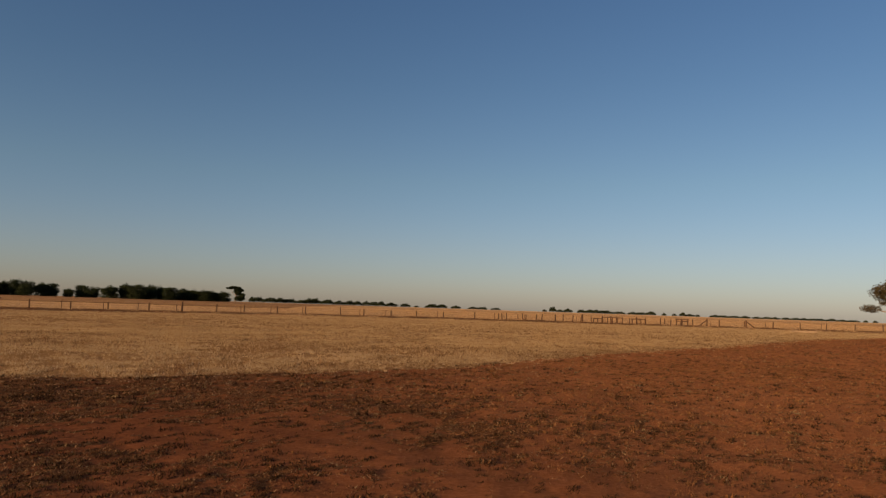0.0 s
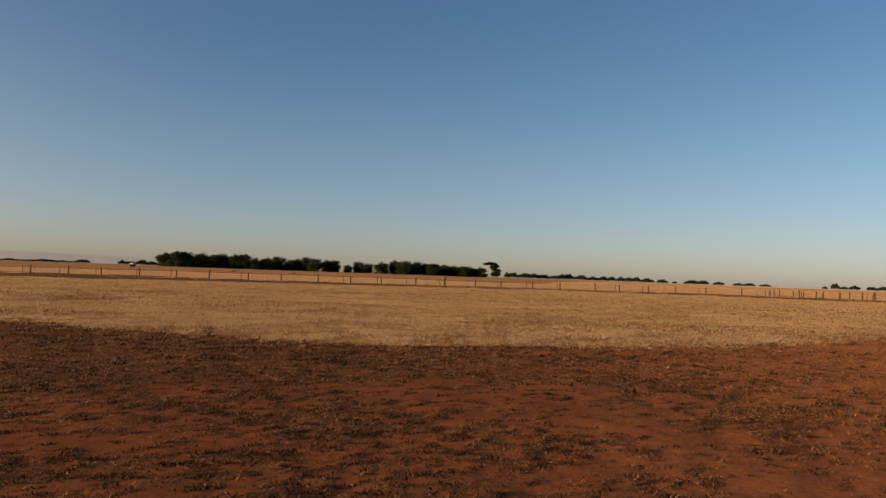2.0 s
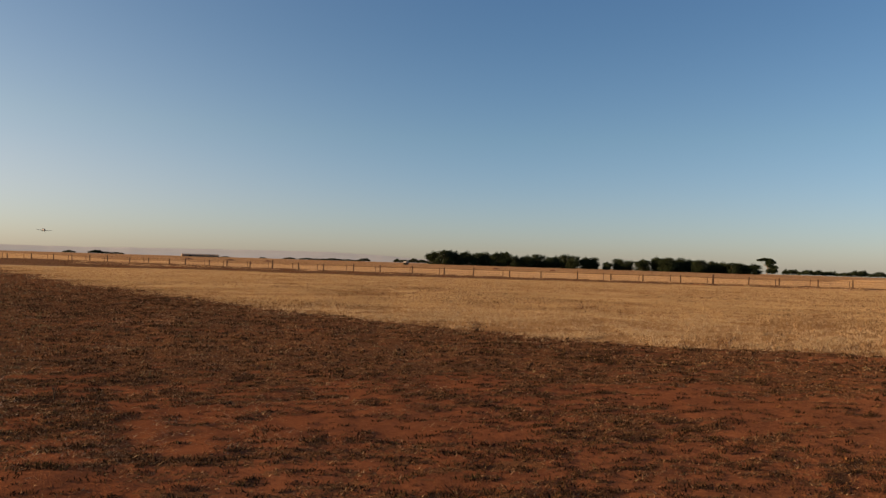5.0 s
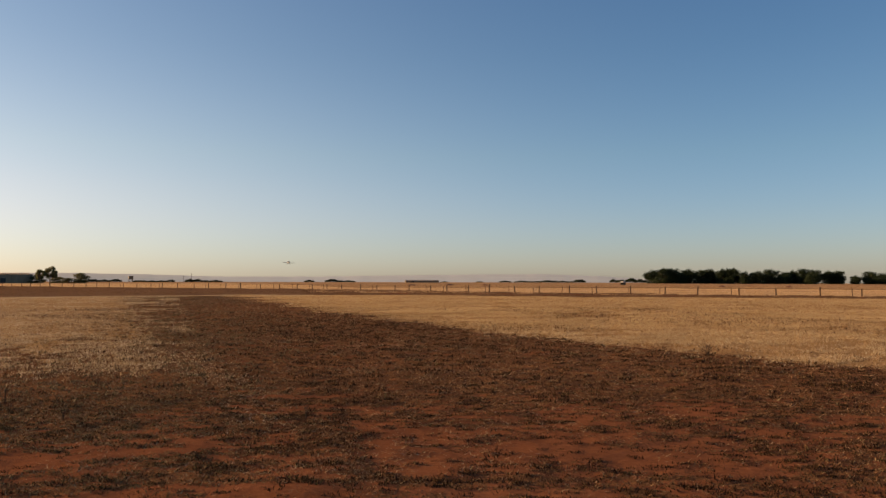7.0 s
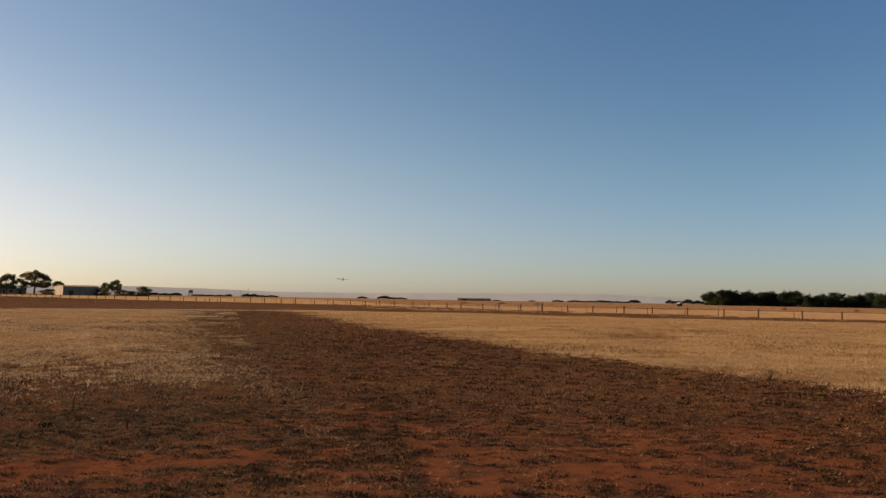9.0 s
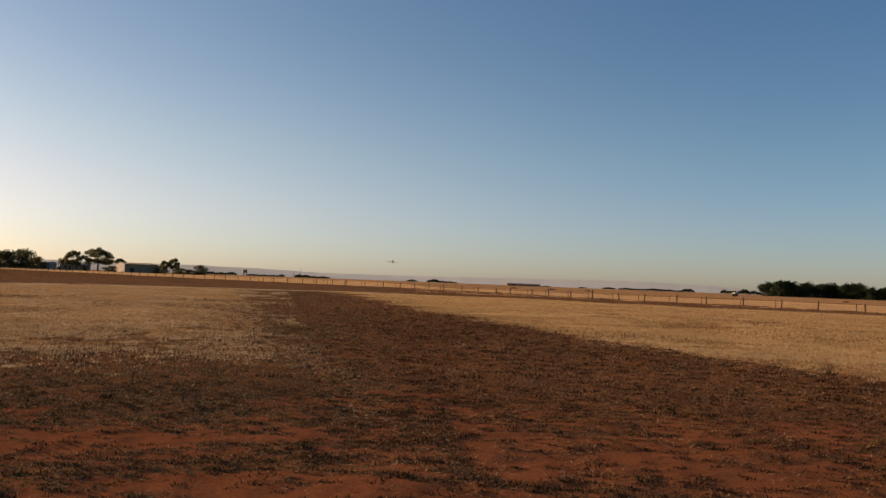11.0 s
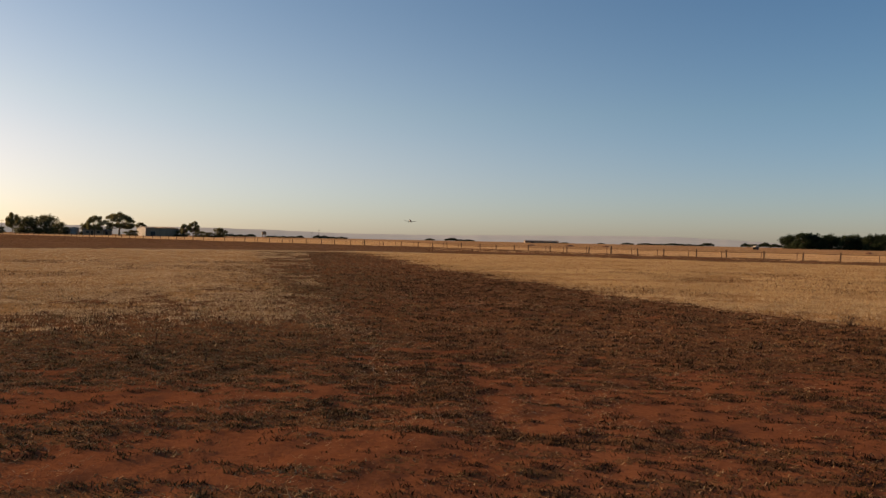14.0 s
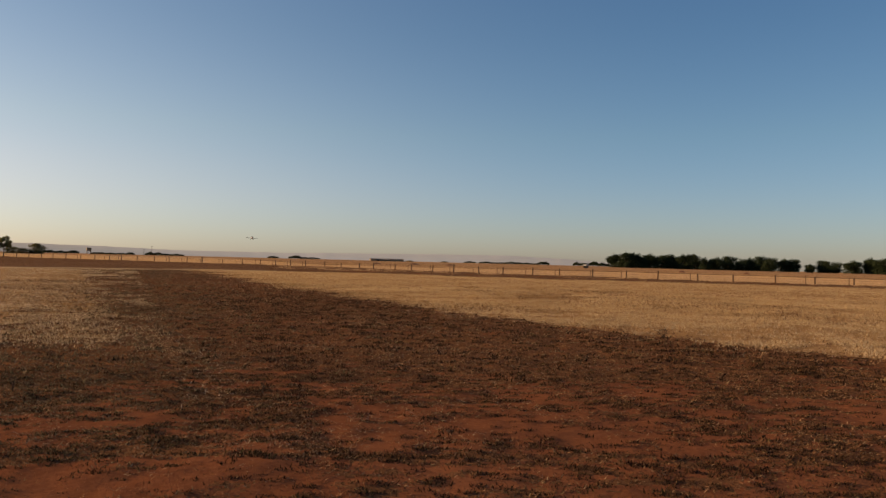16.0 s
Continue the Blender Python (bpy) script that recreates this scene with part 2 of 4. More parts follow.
SHED_IRON = surface("grey_shed_iron", (0.2052, 0.1474, 0.0946), (0.2808, 0.2045, 0.1324), 0.8, 0.7, 0.0, (6, 6, 0.3))
PALE_WALL = surface("pale_wall", (0.2925, 0.2803, 0.2609), (0.3829, 0.3701, 0.352), 0.8, 0.7)
GREY_WALL = surface("grey_painted_wall", (0.2497, 0.1921, 0.1374), (0.3378, 0.2603, 0.1882), 0.8, 0.8)
WHITE_SHEET = surface("white_sheet_iron", (0.225, 0.2205, 0.2115), (0.279, 0.2745, 0.2655), 1.5, 0.6)
ROOF_IRON = surface("dull_roof_iron", (0.075, 0.066, 0.054), (0.1125, 0.09975, 0.084), 1.0, 0.9, 0.0)
DARK_OPENING = surface("dark_timber", (0.03, 0.026, 0.023), (0.07, 0.06, 0.05), 3.0, 0.8)
GLASS_DARK = surface("dark_glazing", (0.03, 0.035, 0.04), (0.05, 0.055, 0.06), 2.0, 0.15)
PLANE_PAINT = surface("white_aircraft_paint", (0.1688, 0.165, 0.1613), (0.225, 0.2213, 0.2137), 1.5, 0.35)
PLANE_DARK = surface("dark_aircraft_paint", (0.05, 0.055, 0.07), (0.1, 0.1, 0.12), 1.5, 0.4)
RUBBER = surface("tyre_rubber", (0.02, 0.02, 0.02), (0.04, 0.04, 0.04), 8.0, 0.9)
HEAP_SOIL = surface("heaped_red_soil", (0.1275, 0.0562, 0.03), (0.21, 0.0975, 0.0488), 1.2, 0.95, 0.0, (1, 1, 1), 0.8)
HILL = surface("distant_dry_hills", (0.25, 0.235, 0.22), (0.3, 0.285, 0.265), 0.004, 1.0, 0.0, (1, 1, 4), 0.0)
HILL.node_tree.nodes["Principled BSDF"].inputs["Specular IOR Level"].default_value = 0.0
HILL.node_tree.nodes["Principled BSDF"].inputs["Emission Color"].default_value = (0.57, 0.59, 0.565, 1)  # a faint glow that stands in for the haze over the hills
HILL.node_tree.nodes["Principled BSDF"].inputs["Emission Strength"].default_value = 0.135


# ---------------------------------------------------------------- building helpers
def mesh_of(bm, name):
    me = bpy.data.meshes.new(name)
    bm.to_mesh(me)
    bm.free()
    return me


def part(name, bm, mat, parent, label="", at=None):
    """Links a bmesh, or a mesh that is shared, as one object under a thing or a part."""
    me = mesh_of(bm, name) if isinstance(bm, bmesh.types.BMesh) else bm
    if not me.materials:
        me.materials.append(mat)
    ob = new(name, me)
    ob.parent = parent
    if at is not None:
        ob.matrix_basis = at
    return tagged(ob, label)


def thing(name, label, category, at=None, group="", kind=""):
    ob = new(name)
    ob.empty_display_size = 0.3
    if at is not None:
        ob.matrix_basis = at
    return tagged(ob, label, category, group, kind)


def box(sx, sy, sz, at=(0, 0, 0), bevel=0.0, bm=None, turn=None):
    """A box on its base centre at `at`."""
    bm = bm or bmesh.new()
    m = Matrix.Translation(at) @ (turn or Matrix()) @ Matrix.Translation((0, 0, sz / 2)) @ Matrix.Diagonal((sx, sy, sz, 1))
    r = bmesh.ops.create_cube(bm, size=1, matrix=m)
    if bevel:
        edges = list({e for v in r["verts"] for e in v.link_edges})
        bmesh.ops.bevel(bm, geom=edges, offset=bevel, segments=2, affect="EDGES")
    return bm


def rod(a, b, ra, rb, sides=8, bm=None):
    """A tapered rod from a to b."""
    bm = bm or bmesh.new()
    a, b = Vector(a), Vector(b)
    d = b - a
    m = Matrix.Translation((a + b) / 2) @ d.to_track_quat("Z", "Y").to_matrix().to_4x4()
    bmesh.ops.create_cone(bm, cap_ends=True, segments=sides, radius1=ra, radius2=rb, depth=d.length, matrix=m)
    return bm


def raw_mesh(name, verts, faces, mat):
    """A mesh from numpy arrays; faces all have the same number of corners."""
    me = bpy.data.meshes.new(name)
    k = faces.shape[1]
    me.vertices.add(len(verts))
    me.vertices.foreach_set("co", verts.astype(np.float32).ravel())
    me.loops.add(faces.size)
    me.loops.foreach_set("vertex_index", faces.astype(np.int32).ravel())
    me.polygons.add(len(faces))
    me.polygons.foreach_set("loop_start", np.arange(0, faces.size, k, dtype=np.int32))
    me.update(calc_edges=True)
    me.materials.append(mat)
    return me


rng = np.random.default_rng(11)
LATTICE = rng.random((256, 256))


def field_noise(x, y, scale, seed=0):
    """Smooth noise in 0..1 over the plan; scale in metres."""
    u, v = np.asarray(x) / scale + 37.3 * seed, np.asarray(y) / scale + 91.7 * seed
    i, j = np.floor(u).astype(int), np.floor(v).astype(int)
    a, b = u - i, v - j
    a, b = a * a * (3 - 2 * a), b * b * (3 - 2 * b)
    g = lambda p, q: LATTICE[p % 256, q % 256]
    return (g(i, j) * (1 - a) + g(i + 1, j) * a) * (1 - b) + (g(i, j + 1) * (1 - a) + g(i + 1, j + 1) * a) * b


def smooth(lo, hi, v):
    s = np.clip((v - lo) / (hi - lo), 0, 1)
    return s * s * (3 - 2 * s)


def inside(poly, x, y):
    """Which points of the plan lie within a polygon."""
    x, y = np.asarray(x, float), np.asarray(y, float)
    hit = np.zeros(x.shape, bool)
    for (x0, y0), (x1, y1) in zip(poly, poly[1:] + poly[:1]):
        if y0 != y1:
            hit ^= ((y0 > y) != (y1 > y)) & (x < (x1 - x0) * (y - y0) / (y1 - y0) + x0)
    return hit


# ---------------------------------------------------------------- the plan
GRASS_NEAR = [(-79, 23.5), (-60, 19.6), (-41, 17), (-30, 15.6), (-24, 14.5), (-17.5, 13.5), (-12.5, 13.4), (-9, 13.8), (-6, 15),
              (-4.7, 16.2), (-3.6, 16.8), (-2.4, 17.6), (-1.1, 18.4), (-0.4, 19.0), (0.4, 19.9), (1.2, 21.3), (2.2, 22.6), (3.2, 24.1), (4.4, 25.6), (7.3, 29.2), (11.2, 34.0), (16.7, 41.0), (24.5, 50.6), (62, 90)]
GRASS_FAR = [(62, 95), (40, 97), (0, 94), (-24, 82), (-43, 63.5), (-61, 48), (-71, 41), (-74, 32)]
MAIN_GRASS = GRASS_NEAR + GRASS_FAR
LEFT_GRASS = [(-14.1, 2.7), (-22.8, 4.0), (-53.9, 8.8), (-76, 12), (-77, -3), (-69, -11), (-62, -40), (-12.5, -30), (-13.4, -8), (-13.6, -2.1), (-13.8, 0.4)]
SPARSE = [(-14.1, 2.7), (-12.4, 3.4), (-24, 5.9), (-48, 11), (-76, 17), (-76, 12), (-53.9, 8.8), (-22.8, 4.0)]
TRACK = [(-62, -42), (-68, -11), (-76.4, -3), (-75.6, 12), (-77.5, 24), (-72, 33), (-75, 35), (-82.5, 24), (-81, 12), (-81, -3), (-73, -12), (-66, -43)]
FENCE_LINE = [(-420, -98), (-290, -35), (-185, 17), (-150, 36), (-128, 50), (-108, 56.5), (-80, 62.5), (-50, 76), (-26, 95), (0, 108), (40, 111), (75, 110), (140, 104)]
PLOUGH = [(-66, -43), (-73, -12), (-81, -3), (-81, 12), (-82.5, 24), (-75, 35), (-71, 41), (-61, 48), (-43, 63.5), (-24, 82), (0, 94), (40, 97), (62, 95),
          (75, 105), (75, 112), (40, 114), (0, 111), (-26, 98), (-50, 79), (-80, 66), (-109, 60), (-130, 53), (-152, 38.5), (-187, 19), (-292, -33), (-420, -97), (-400, -160), (-190, -120)]


def drop(r):
    """The plain falls away very gently beyond the paddocks."""
    return -2.2e-6 * np.maximum(np.asarray(r) - 300.0, 0.0) ** 2


def height(x, y):
    """Low relief of the near ground, which fades out with distance, on the falling plain."""
    r = np.hypot(x, y)
    h = 0.05 * (field_noise(x, y, 4.0, 1) - 0.5) + 0.03 * (field_noise(x, y, 1.3, 2) - 0.5) + 0.022 * (field_noise(x, y, 0.45, 3) - 0.5) + 0.014 * (field_noise(x, y, 0.17, 26) - 0.5) * (1 - smooth(14, 24, r))
    return h * (1 - smooth(30, 90, r)) + drop(r)


def zone(x, y):
    """0 red soil, 1 straw, 2 paddock, 3 far paddock, 4 ploughed, 5 track."""
    r = np.hypot(x, y)
    az = np.degrees(np.arctan2(-x, y))
    wob = np.clip(r / 36, 0.5, 2.0) * (0.3 + 0.7 * smooth(2, 16, az))
    xx = x + wob * 1.6 * (field_noise(x, y, 1.1, 4) - 0.5) + wob * 2.4 * (field_noise(x, y, 4.5, 5) - 0.5)
    yy = y + wob * 1.6 * (field_noise(x, y, 1.1, 6) - 0.5) + wob * 2.4 * (field_noise(x, y, 4.5, 7) - 0.5)
    z = np.zeros(np.shape(x), int)
    tan = 168 + 14 * (field_noise(x, y, 30, 8) - 0.5) + np.clip((12 - az) * 60, 0, 9000) + 200 * smooth(64, 74, az)
    beyond = r > np.where(az > 45, 95, np.where(az < -32, 60, 88))
    z[beyond] = np.where(r > tan, 3, 2)[beyond]
    z[inside(PLOUGH, xx, yy) & ((az > 68) | (field_noise(x, y, 1.4, 31) < 0.66))] = 4
    z[(r > tan - 5) & (r < tan + 3) & (az > 14) & (az < 64) & (field_noise(x, y, 3.0, 32) < 0.75)] = 4  # a weedy old fence line
    z[inside(MAIN_GRASS, xx, yy) | inside(LEFT_GRASS, 0.8 * x + 0.2 * xx, 0.8 * y + 0.2 * yy)] = 1
    z[inside(TRACK, xx, yy)] = 5
    return z


# where dead weeds cover the soil: thick along the grass and thin close by, with swept patches (azimuth, distance, half widths)
BARE = [(4.8, 8.9, 7.0, 1.6), (38.6, 10.2, 4.0, 0.8), (21.6, 9.4, 4.0, 0.9), (-5.0, 6.6, 10.0, 1.0), (42.5, 7.6, 10.0, 0.45), (61.0, 7.2, 3.5, 0.7),
        (76.6, 10.1, 4.2, 0.5), (63.8, 8.5, 3.4, 0.5), (48.5, 7.9, 6.5, 0.55), (79.0, 5.95, 17.0, 0.35), (87.0, 8.1, 12.0, 0.13), (80.0, 9.15, 8.0, 0.13), (61.0, 8.2, 6.0, 0.7), (43.0, 7.4, 8.5, 0.5)]


def bareness(x, y):
    """How far the soil has been swept clear, 0 to 1."""
    r, az = np.hypot(x, y), np.degrees(np.arctan2(-x, y))
    wob = 1.2 * (field_noise(x, y, 0.8, 18) - 0.5)
    out = np.zeros(np.shape(x))
    for a, d, da, dd in BARE:
        out = np.maximum(out, 1 - smooth(0.5, 1.25, np.hypot((az - a) / da, (r - d) / dd) + wob))
    return out


def weed_cover(x, y):
    """How thick the dead weeds lie at a place: ragged patches drawn out along the old rows; above 0.5 the soil is covered."""
    r, az = np.hypot(x, y), np.degrees(np.arctan2(-x, y))
    c, k = math.cos(radians(62)), math.sin(radians(62))
    u, v = (x * c + y * k) / 3.2, -x * k + y * c
    f = 0.26 * field_noise(1.6 * u, v, 0.09, 15) + 0.3 * field_noise(u, v, 0.14, 36) + 0.18 * field_noise(u / 1.5, v, 0.34, 19) + 0.16 * field_noise(u, v, 0.9, 14) + 0.1 * field_noise(x, y, 3.5, 16)
    f += 0.085 * smooth(6.0, 10, r) + 0.05 * smooth(10, 14, r) + 0.15 * smooth(16, 28, r) + 0.03 * smooth(30, 55, az) - 0.17 * bareness(x, y)
    f += 0.11 * smooth(14, 30, az) * (1 - smooth(54, 66, az)) * (1 - smooth(8, 10, r)) - 0.03 * smooth(76, 86, az) * (1 - smooth(8, 11, r))
    f += 0.05 * smooth(8, 16, az) * (1 - smooth(30, 38, az)) * (1 - smooth(7, 9, r))
    f += 0.035 * (1 - smooth(0, 15, az)) * smooth(6, 9, r)
    f -= 0.05 * (1 - smooth(22, 36, az)) * smooth(8, 10, r) * (1 - smooth(15, 20, r))
    f += 0.12 * np.exp(-(((az - 61.5 - 1.9 * (r - 5.5)) / 2.4) ** 2)) * smooth(4.8, 5.6, r) * (1 - smooth(8.6, 9.6, r))
    # a thick mat in front of the patchy grass, with one more dark band closer by, and a dark drift of weeds across the soil
    f += 0.11 * smooth(68, 78, az) * smooth(8.0, 9.2, r) * (1 - smooth(14, 17, r)) + 0.27 * smooth(69, 75, az) * np.exp(-(((r - 7.05) / 0.42) ** 2)) + 0.13 * smooth(72, 78, az) * np.exp(-(((r - 4.9) / 0.45) ** 2))
    return f - 0.015 + 0.1 * np.exp(-((x - -0.38 - 0.616 * (y - 8.16)) / 0.35) ** 2) * smooth(7.4, 8.2, y) * (1 - smooth(12.3, 14.8, y))


# ---------------------------------------------------------------- ground: one sheet out to the horizon
rings = np.concatenate([np.arange(0.0, 2.95, 0.25), 3.0 * 1.0085 ** np.arange(235), 22.0 * 1.018 ** np.arange(98), 127.0 * 1.04 ** np.arange(92)])
rings = rings[rings < 4600]
azs = np.radians(np.concatenate([np.arange(-45, 112, 0.36), np.arange(112, 315, 3.0)]))
R, A = np.meshgrid(rings, azs, indexing="ij")
GX, GY = -R * np.sin(A), R * np.cos(A)
n_r, n_a = GX.shape
gverts = np.stack([GX, GY, height(GX, GY)], -1).reshape(-1, 3)
ii, jj = np.meshgrid(np.arange(n_r - 1), np.arange(n_a), indexing="ij")
j2 = (jj + 1) % n_a
gfaces = np.stack([ii * n_a + jj, ii * n_a + j2, (ii + 1) * n_a + j2, (ii + 1) * n_a + jj], -1).reshape(-1, 4)[:, ::-1]
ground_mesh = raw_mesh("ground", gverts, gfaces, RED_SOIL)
for mat in (STUBBLE_SOIL, PADDOCK_SOIL, FAR_SOIL, PLOUGH_SOIL, TRACK_SOIL, LITTER_SOIL):
    ground_mesh.materials.append(mat)
mid = gverts[gfaces].mean(1)
kind_of = zone(mid[:, 0], mid[:, 1])
kind_of[(kind_of == 1) & (mid[:, 1] < 0.32 * -mid[:, 0]) & (np.hypot(mid[:, 0], mid[:, 1]) < 14.5 + 12 * field_noise(mid[:, 0], mid[:, 1], 1.2, 27))] = 0  # the grass thins out here
mat_az, mat_r = np.degrees(np.arctan2(-mid[:, 0], mid[:, 1])), np.hypot(mid[:, 0], mid[:, 1])
littered = (kind_of == 0) & (weed_cover(mid[:, 0], mid[:, 1]) - (0.1 + 0.4 * smooth(10, 16, mat_r)) * (1 - smooth(-14, 16, mat_az - 0.8 * (mat_r - 10))) + 0.06 * smooth(9, 14, mat_r) - 0.06 * (1 - smooth(7, 10, mat_r)) + 0.14 * (rng.random(len(mid)) - 0.5) > 0.55) & (mat_r > 4.2) & (mat_az > -37) & (mat_az < 105)
kind_of[littered] = 6
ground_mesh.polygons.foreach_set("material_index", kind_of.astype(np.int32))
ground_mesh.polygons.foreach_set("use_smooth", np.ones(len(gfaces), bool))
ground = tagged(new("ground", ground_mesh), "flat red farm soil with straw-coloured dry paddocks to the horizon", "ground", kind="structure")

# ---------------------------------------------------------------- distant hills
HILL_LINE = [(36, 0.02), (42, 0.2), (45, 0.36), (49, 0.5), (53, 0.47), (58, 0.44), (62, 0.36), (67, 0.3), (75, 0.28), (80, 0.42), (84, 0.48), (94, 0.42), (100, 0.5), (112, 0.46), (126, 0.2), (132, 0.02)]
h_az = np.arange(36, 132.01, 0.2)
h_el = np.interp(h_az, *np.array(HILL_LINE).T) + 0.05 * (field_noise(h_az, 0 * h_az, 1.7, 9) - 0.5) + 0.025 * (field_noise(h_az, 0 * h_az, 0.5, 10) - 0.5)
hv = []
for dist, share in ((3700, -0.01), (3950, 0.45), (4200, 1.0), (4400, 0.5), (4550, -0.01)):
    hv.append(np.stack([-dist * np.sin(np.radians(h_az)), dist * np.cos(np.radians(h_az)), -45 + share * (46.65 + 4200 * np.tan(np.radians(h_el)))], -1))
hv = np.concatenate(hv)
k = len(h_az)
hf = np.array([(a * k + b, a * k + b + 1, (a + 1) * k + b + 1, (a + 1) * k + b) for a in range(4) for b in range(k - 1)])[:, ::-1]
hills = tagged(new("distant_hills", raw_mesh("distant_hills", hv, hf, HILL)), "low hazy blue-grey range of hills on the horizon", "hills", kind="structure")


# ---------------------------------------------------------------- trees
def leaves(lobes, count, size, seed, flat=1.0):
    """Leaf clumps spread through lobes (x, y, z, rx, ry, rz): small folded blades, denser towards each lobe's skin."""
    g = np.random.default_rng(seed)
    lobes = np.array(lobes, float)
    vol = lobes[:, 3] * lobes[:, 4] * lobes[:, 5]
    pick = g.choice(len(lobes), count, p=vol / vol.sum())
    d = g.normal(size=(count, 3))
    d /= np.linalg.norm(d, axis=1)[:, None]
    rad = g.random(count) ** 0.45 * (0.82 + 0.36 * g.random(count))
    c = lobes[pick, :3] + d * rad[:, None] * lobes[pick, 3:]
    u = g.normal(size=(count, 3))
    u /= np.linalg.norm(u, axis=1)[:, None]
    w = np.cross(u, g.normal(size=(count, 3)))
    w /= np.linalg.norm(w, axis=1)[:, None]
    s = (size * (0.6 + 0.8 * g.random(count)))[:, None]
    n = np.cross(u, w)
    v = np.stack([c - u * s, c + w * s * 0.55 + n * s * 0.2, c + u * s, c - w * s * 0.55 + n * s * 0.2], 1).reshape(-1, 3)
    return v, np.arange(4 * count).reshape(-1, 4)


def limbs(trunk, ends, r0):
    """A trunk (list of points) with limbs from its top half to each end."""
    bm = bmesh.new()
    pts = [Vector(p) for p in trunk]
    for q, (a, b) in enumerate(zip(pts, pts[1:])):
        rod(a, b, r0 * (1 - 0.25 * q), r0 * (1 - 0.25 * (q + 1)), 9, bm)
    for q, e in enumerate(ends):
        a = pts[-1] if q % 2 else (pts[-1] + pts[-2]) / 2
        e = Vector(e)
        m = (a + e) / 2 + Vector((0, 0, -0.12 * (e - a).length))
        rod(a, m, r0 * 0.42, r0 * 0.28, 6, bm)
        rod(m, e, r0 * 0.28, r0 * 0.1, 6, bm)
    return bm


def tree(name, label, category, trunk, lobes, r0, count, size, seed, leaf, group=""):
    root = thing(name, label, category, group=group)
    part("trunk", limbs(trunk, [(x, y, z) for x, y, z, *_ in lobes], r0), BARK, root)
    v, fc = leaves(lobes, count, size, seed)
    part("crown", raw_mesh("crown", v, fc, leaf), leaf, root)
    return root


def round_lobes(seed, n, w, lo, hi, low=0.3):
    """Lobes of a round crown w metres wide from lo to hi."""
    g = np.random.default_rng(seed)
    out = []
    for q in range(n):
        a, rr = 2.4 * q + g.random(), w * 0.5 * (0.25 + 0.5 * g.random())
        z = lo + (hi - lo) * (low + (0.82 - low) * g.random())
        s = w * (0.17 + 0.11 * g.random())
        out.append((rr * math.cos(a), rr * math.sin(a), min(z, hi - s * 0.8), s * 1.15, s * 1.15, s * 0.85))
    if low < 0.15:
        for q in range(6):  # a skirt of foliage down to the ground
            a = 1.05 * q + g.random()
            out.append((0.3 * w * math.cos(a), 0.3 * w * math.sin(a), 0.1 * hi, w * 0.17, w * 0.17, hi * 0.13))
    out.append((0, 0, hi - w * 0.2, w * 0.2, w * 0.2, w * 0.2))
    return out


def gum_lobes(seed):
    """Lobes of a domed gum crown, 8 m wide and high, with loose lower boughs."""
    g = np.random.default_rng(seed)
    out = []
    for q in range(15):
        a, rr = 2.4 * q + 0.5 * g.random(), 3.2 * math.sqrt((q + 0.4) / 15)
        r = 0.68 + 0.42 * g.random()
        out.append((rr * math.cos(a), rr * math.sin(a), 6.5 - 0.2 * rr * rr + 1.2 * (g.random() - 0.5), r, r, 0.85 * r))
    for q in range(12):
        a, rr = 2.4 * q + g.random(), 1.7 + 1.6 * g.random()
        out.append((rr * math.cos(a), rr * math.sin(a), 2.2 + 2.4 * g.random(), 0.95, 0.95, 0.7))
    return out


def low_lobes(seed):
    """Lobes of a low spreading crown, 8 m wide and 3 m high, down to the ground."""
    g = np.random.default_rng(seed)
    out = []
    for q in range(13):
        x, y = 6.4 * (q / 12 - 0.5), 2.4 * (g.random() - 0.5)
        top = 3.0 * (1 - 0.35 * abs(q / 6 - 1) ** 2) * (0.75 + 0.25 * g.random())
        out.append((x, y, top * 0.5, 0.95, 0.95, top * 0.42))
    return out


# Each kind is built 8 m high (those of the plain 3 m) and 8 m wide, then copied at its true size.
GROVE_LABEL = "dark green broad-crowned tree in a paddock windbreak"
FAR_LABEL = "small dark tree far out on the dry plain"
GUM_LABEL = "gum tree with open grey-green crown by the farmstead"
BUSH_LABEL = "dense dark green bush beside the farm buildings"
grove_kinds = [tree("windbreak_tree", GROVE_LABEL, "tree", [(0, 0, -0.2), (0.1, 0, 1.5), (0, 0.1, 3.2)], round_lobes(s, 22, 8, 0.0, 8, 0.06), 0.3, 5200, 0.28, s, LEAF_DARK, "windbreak trees") for s in (3, 4, 5)]
far_kinds = [tree("plain_tree", FAR_LABEL, "tree", [(0, 0, -0.2), (0.1, 0, 0.6), (0, 0.1, 1.2)], low_lobes(s), 0.16, 1100, 0.28, s, LEAF_DARK, "trees on the plain") for s in (6, 7, 15)]
gum_kinds = [tree("gum_tree", GUM_LABEL, "tree", [(0, 0, -0.2), (0.2, 0.1, 1.8), (-0.1, 0.2, 3.4)], gum_lobes(s), 0.26, 6400, 0.17, s, LEAF_GUM, "farmstead gum trees") for s in (8, 9, 10)]
bush_kinds = [tree("bush", BUSH_LABEL, "bush", [(0, 0, -0.2), (0.1, 0, 0.6), (0, 0, 1.4)], round_lobes(s, 16, 8, 0.0, 8, 0.06), 0.2, 3200, 0.28, s, LEAF_BUSH, "farmstead bushes") for s in (12, 13)]
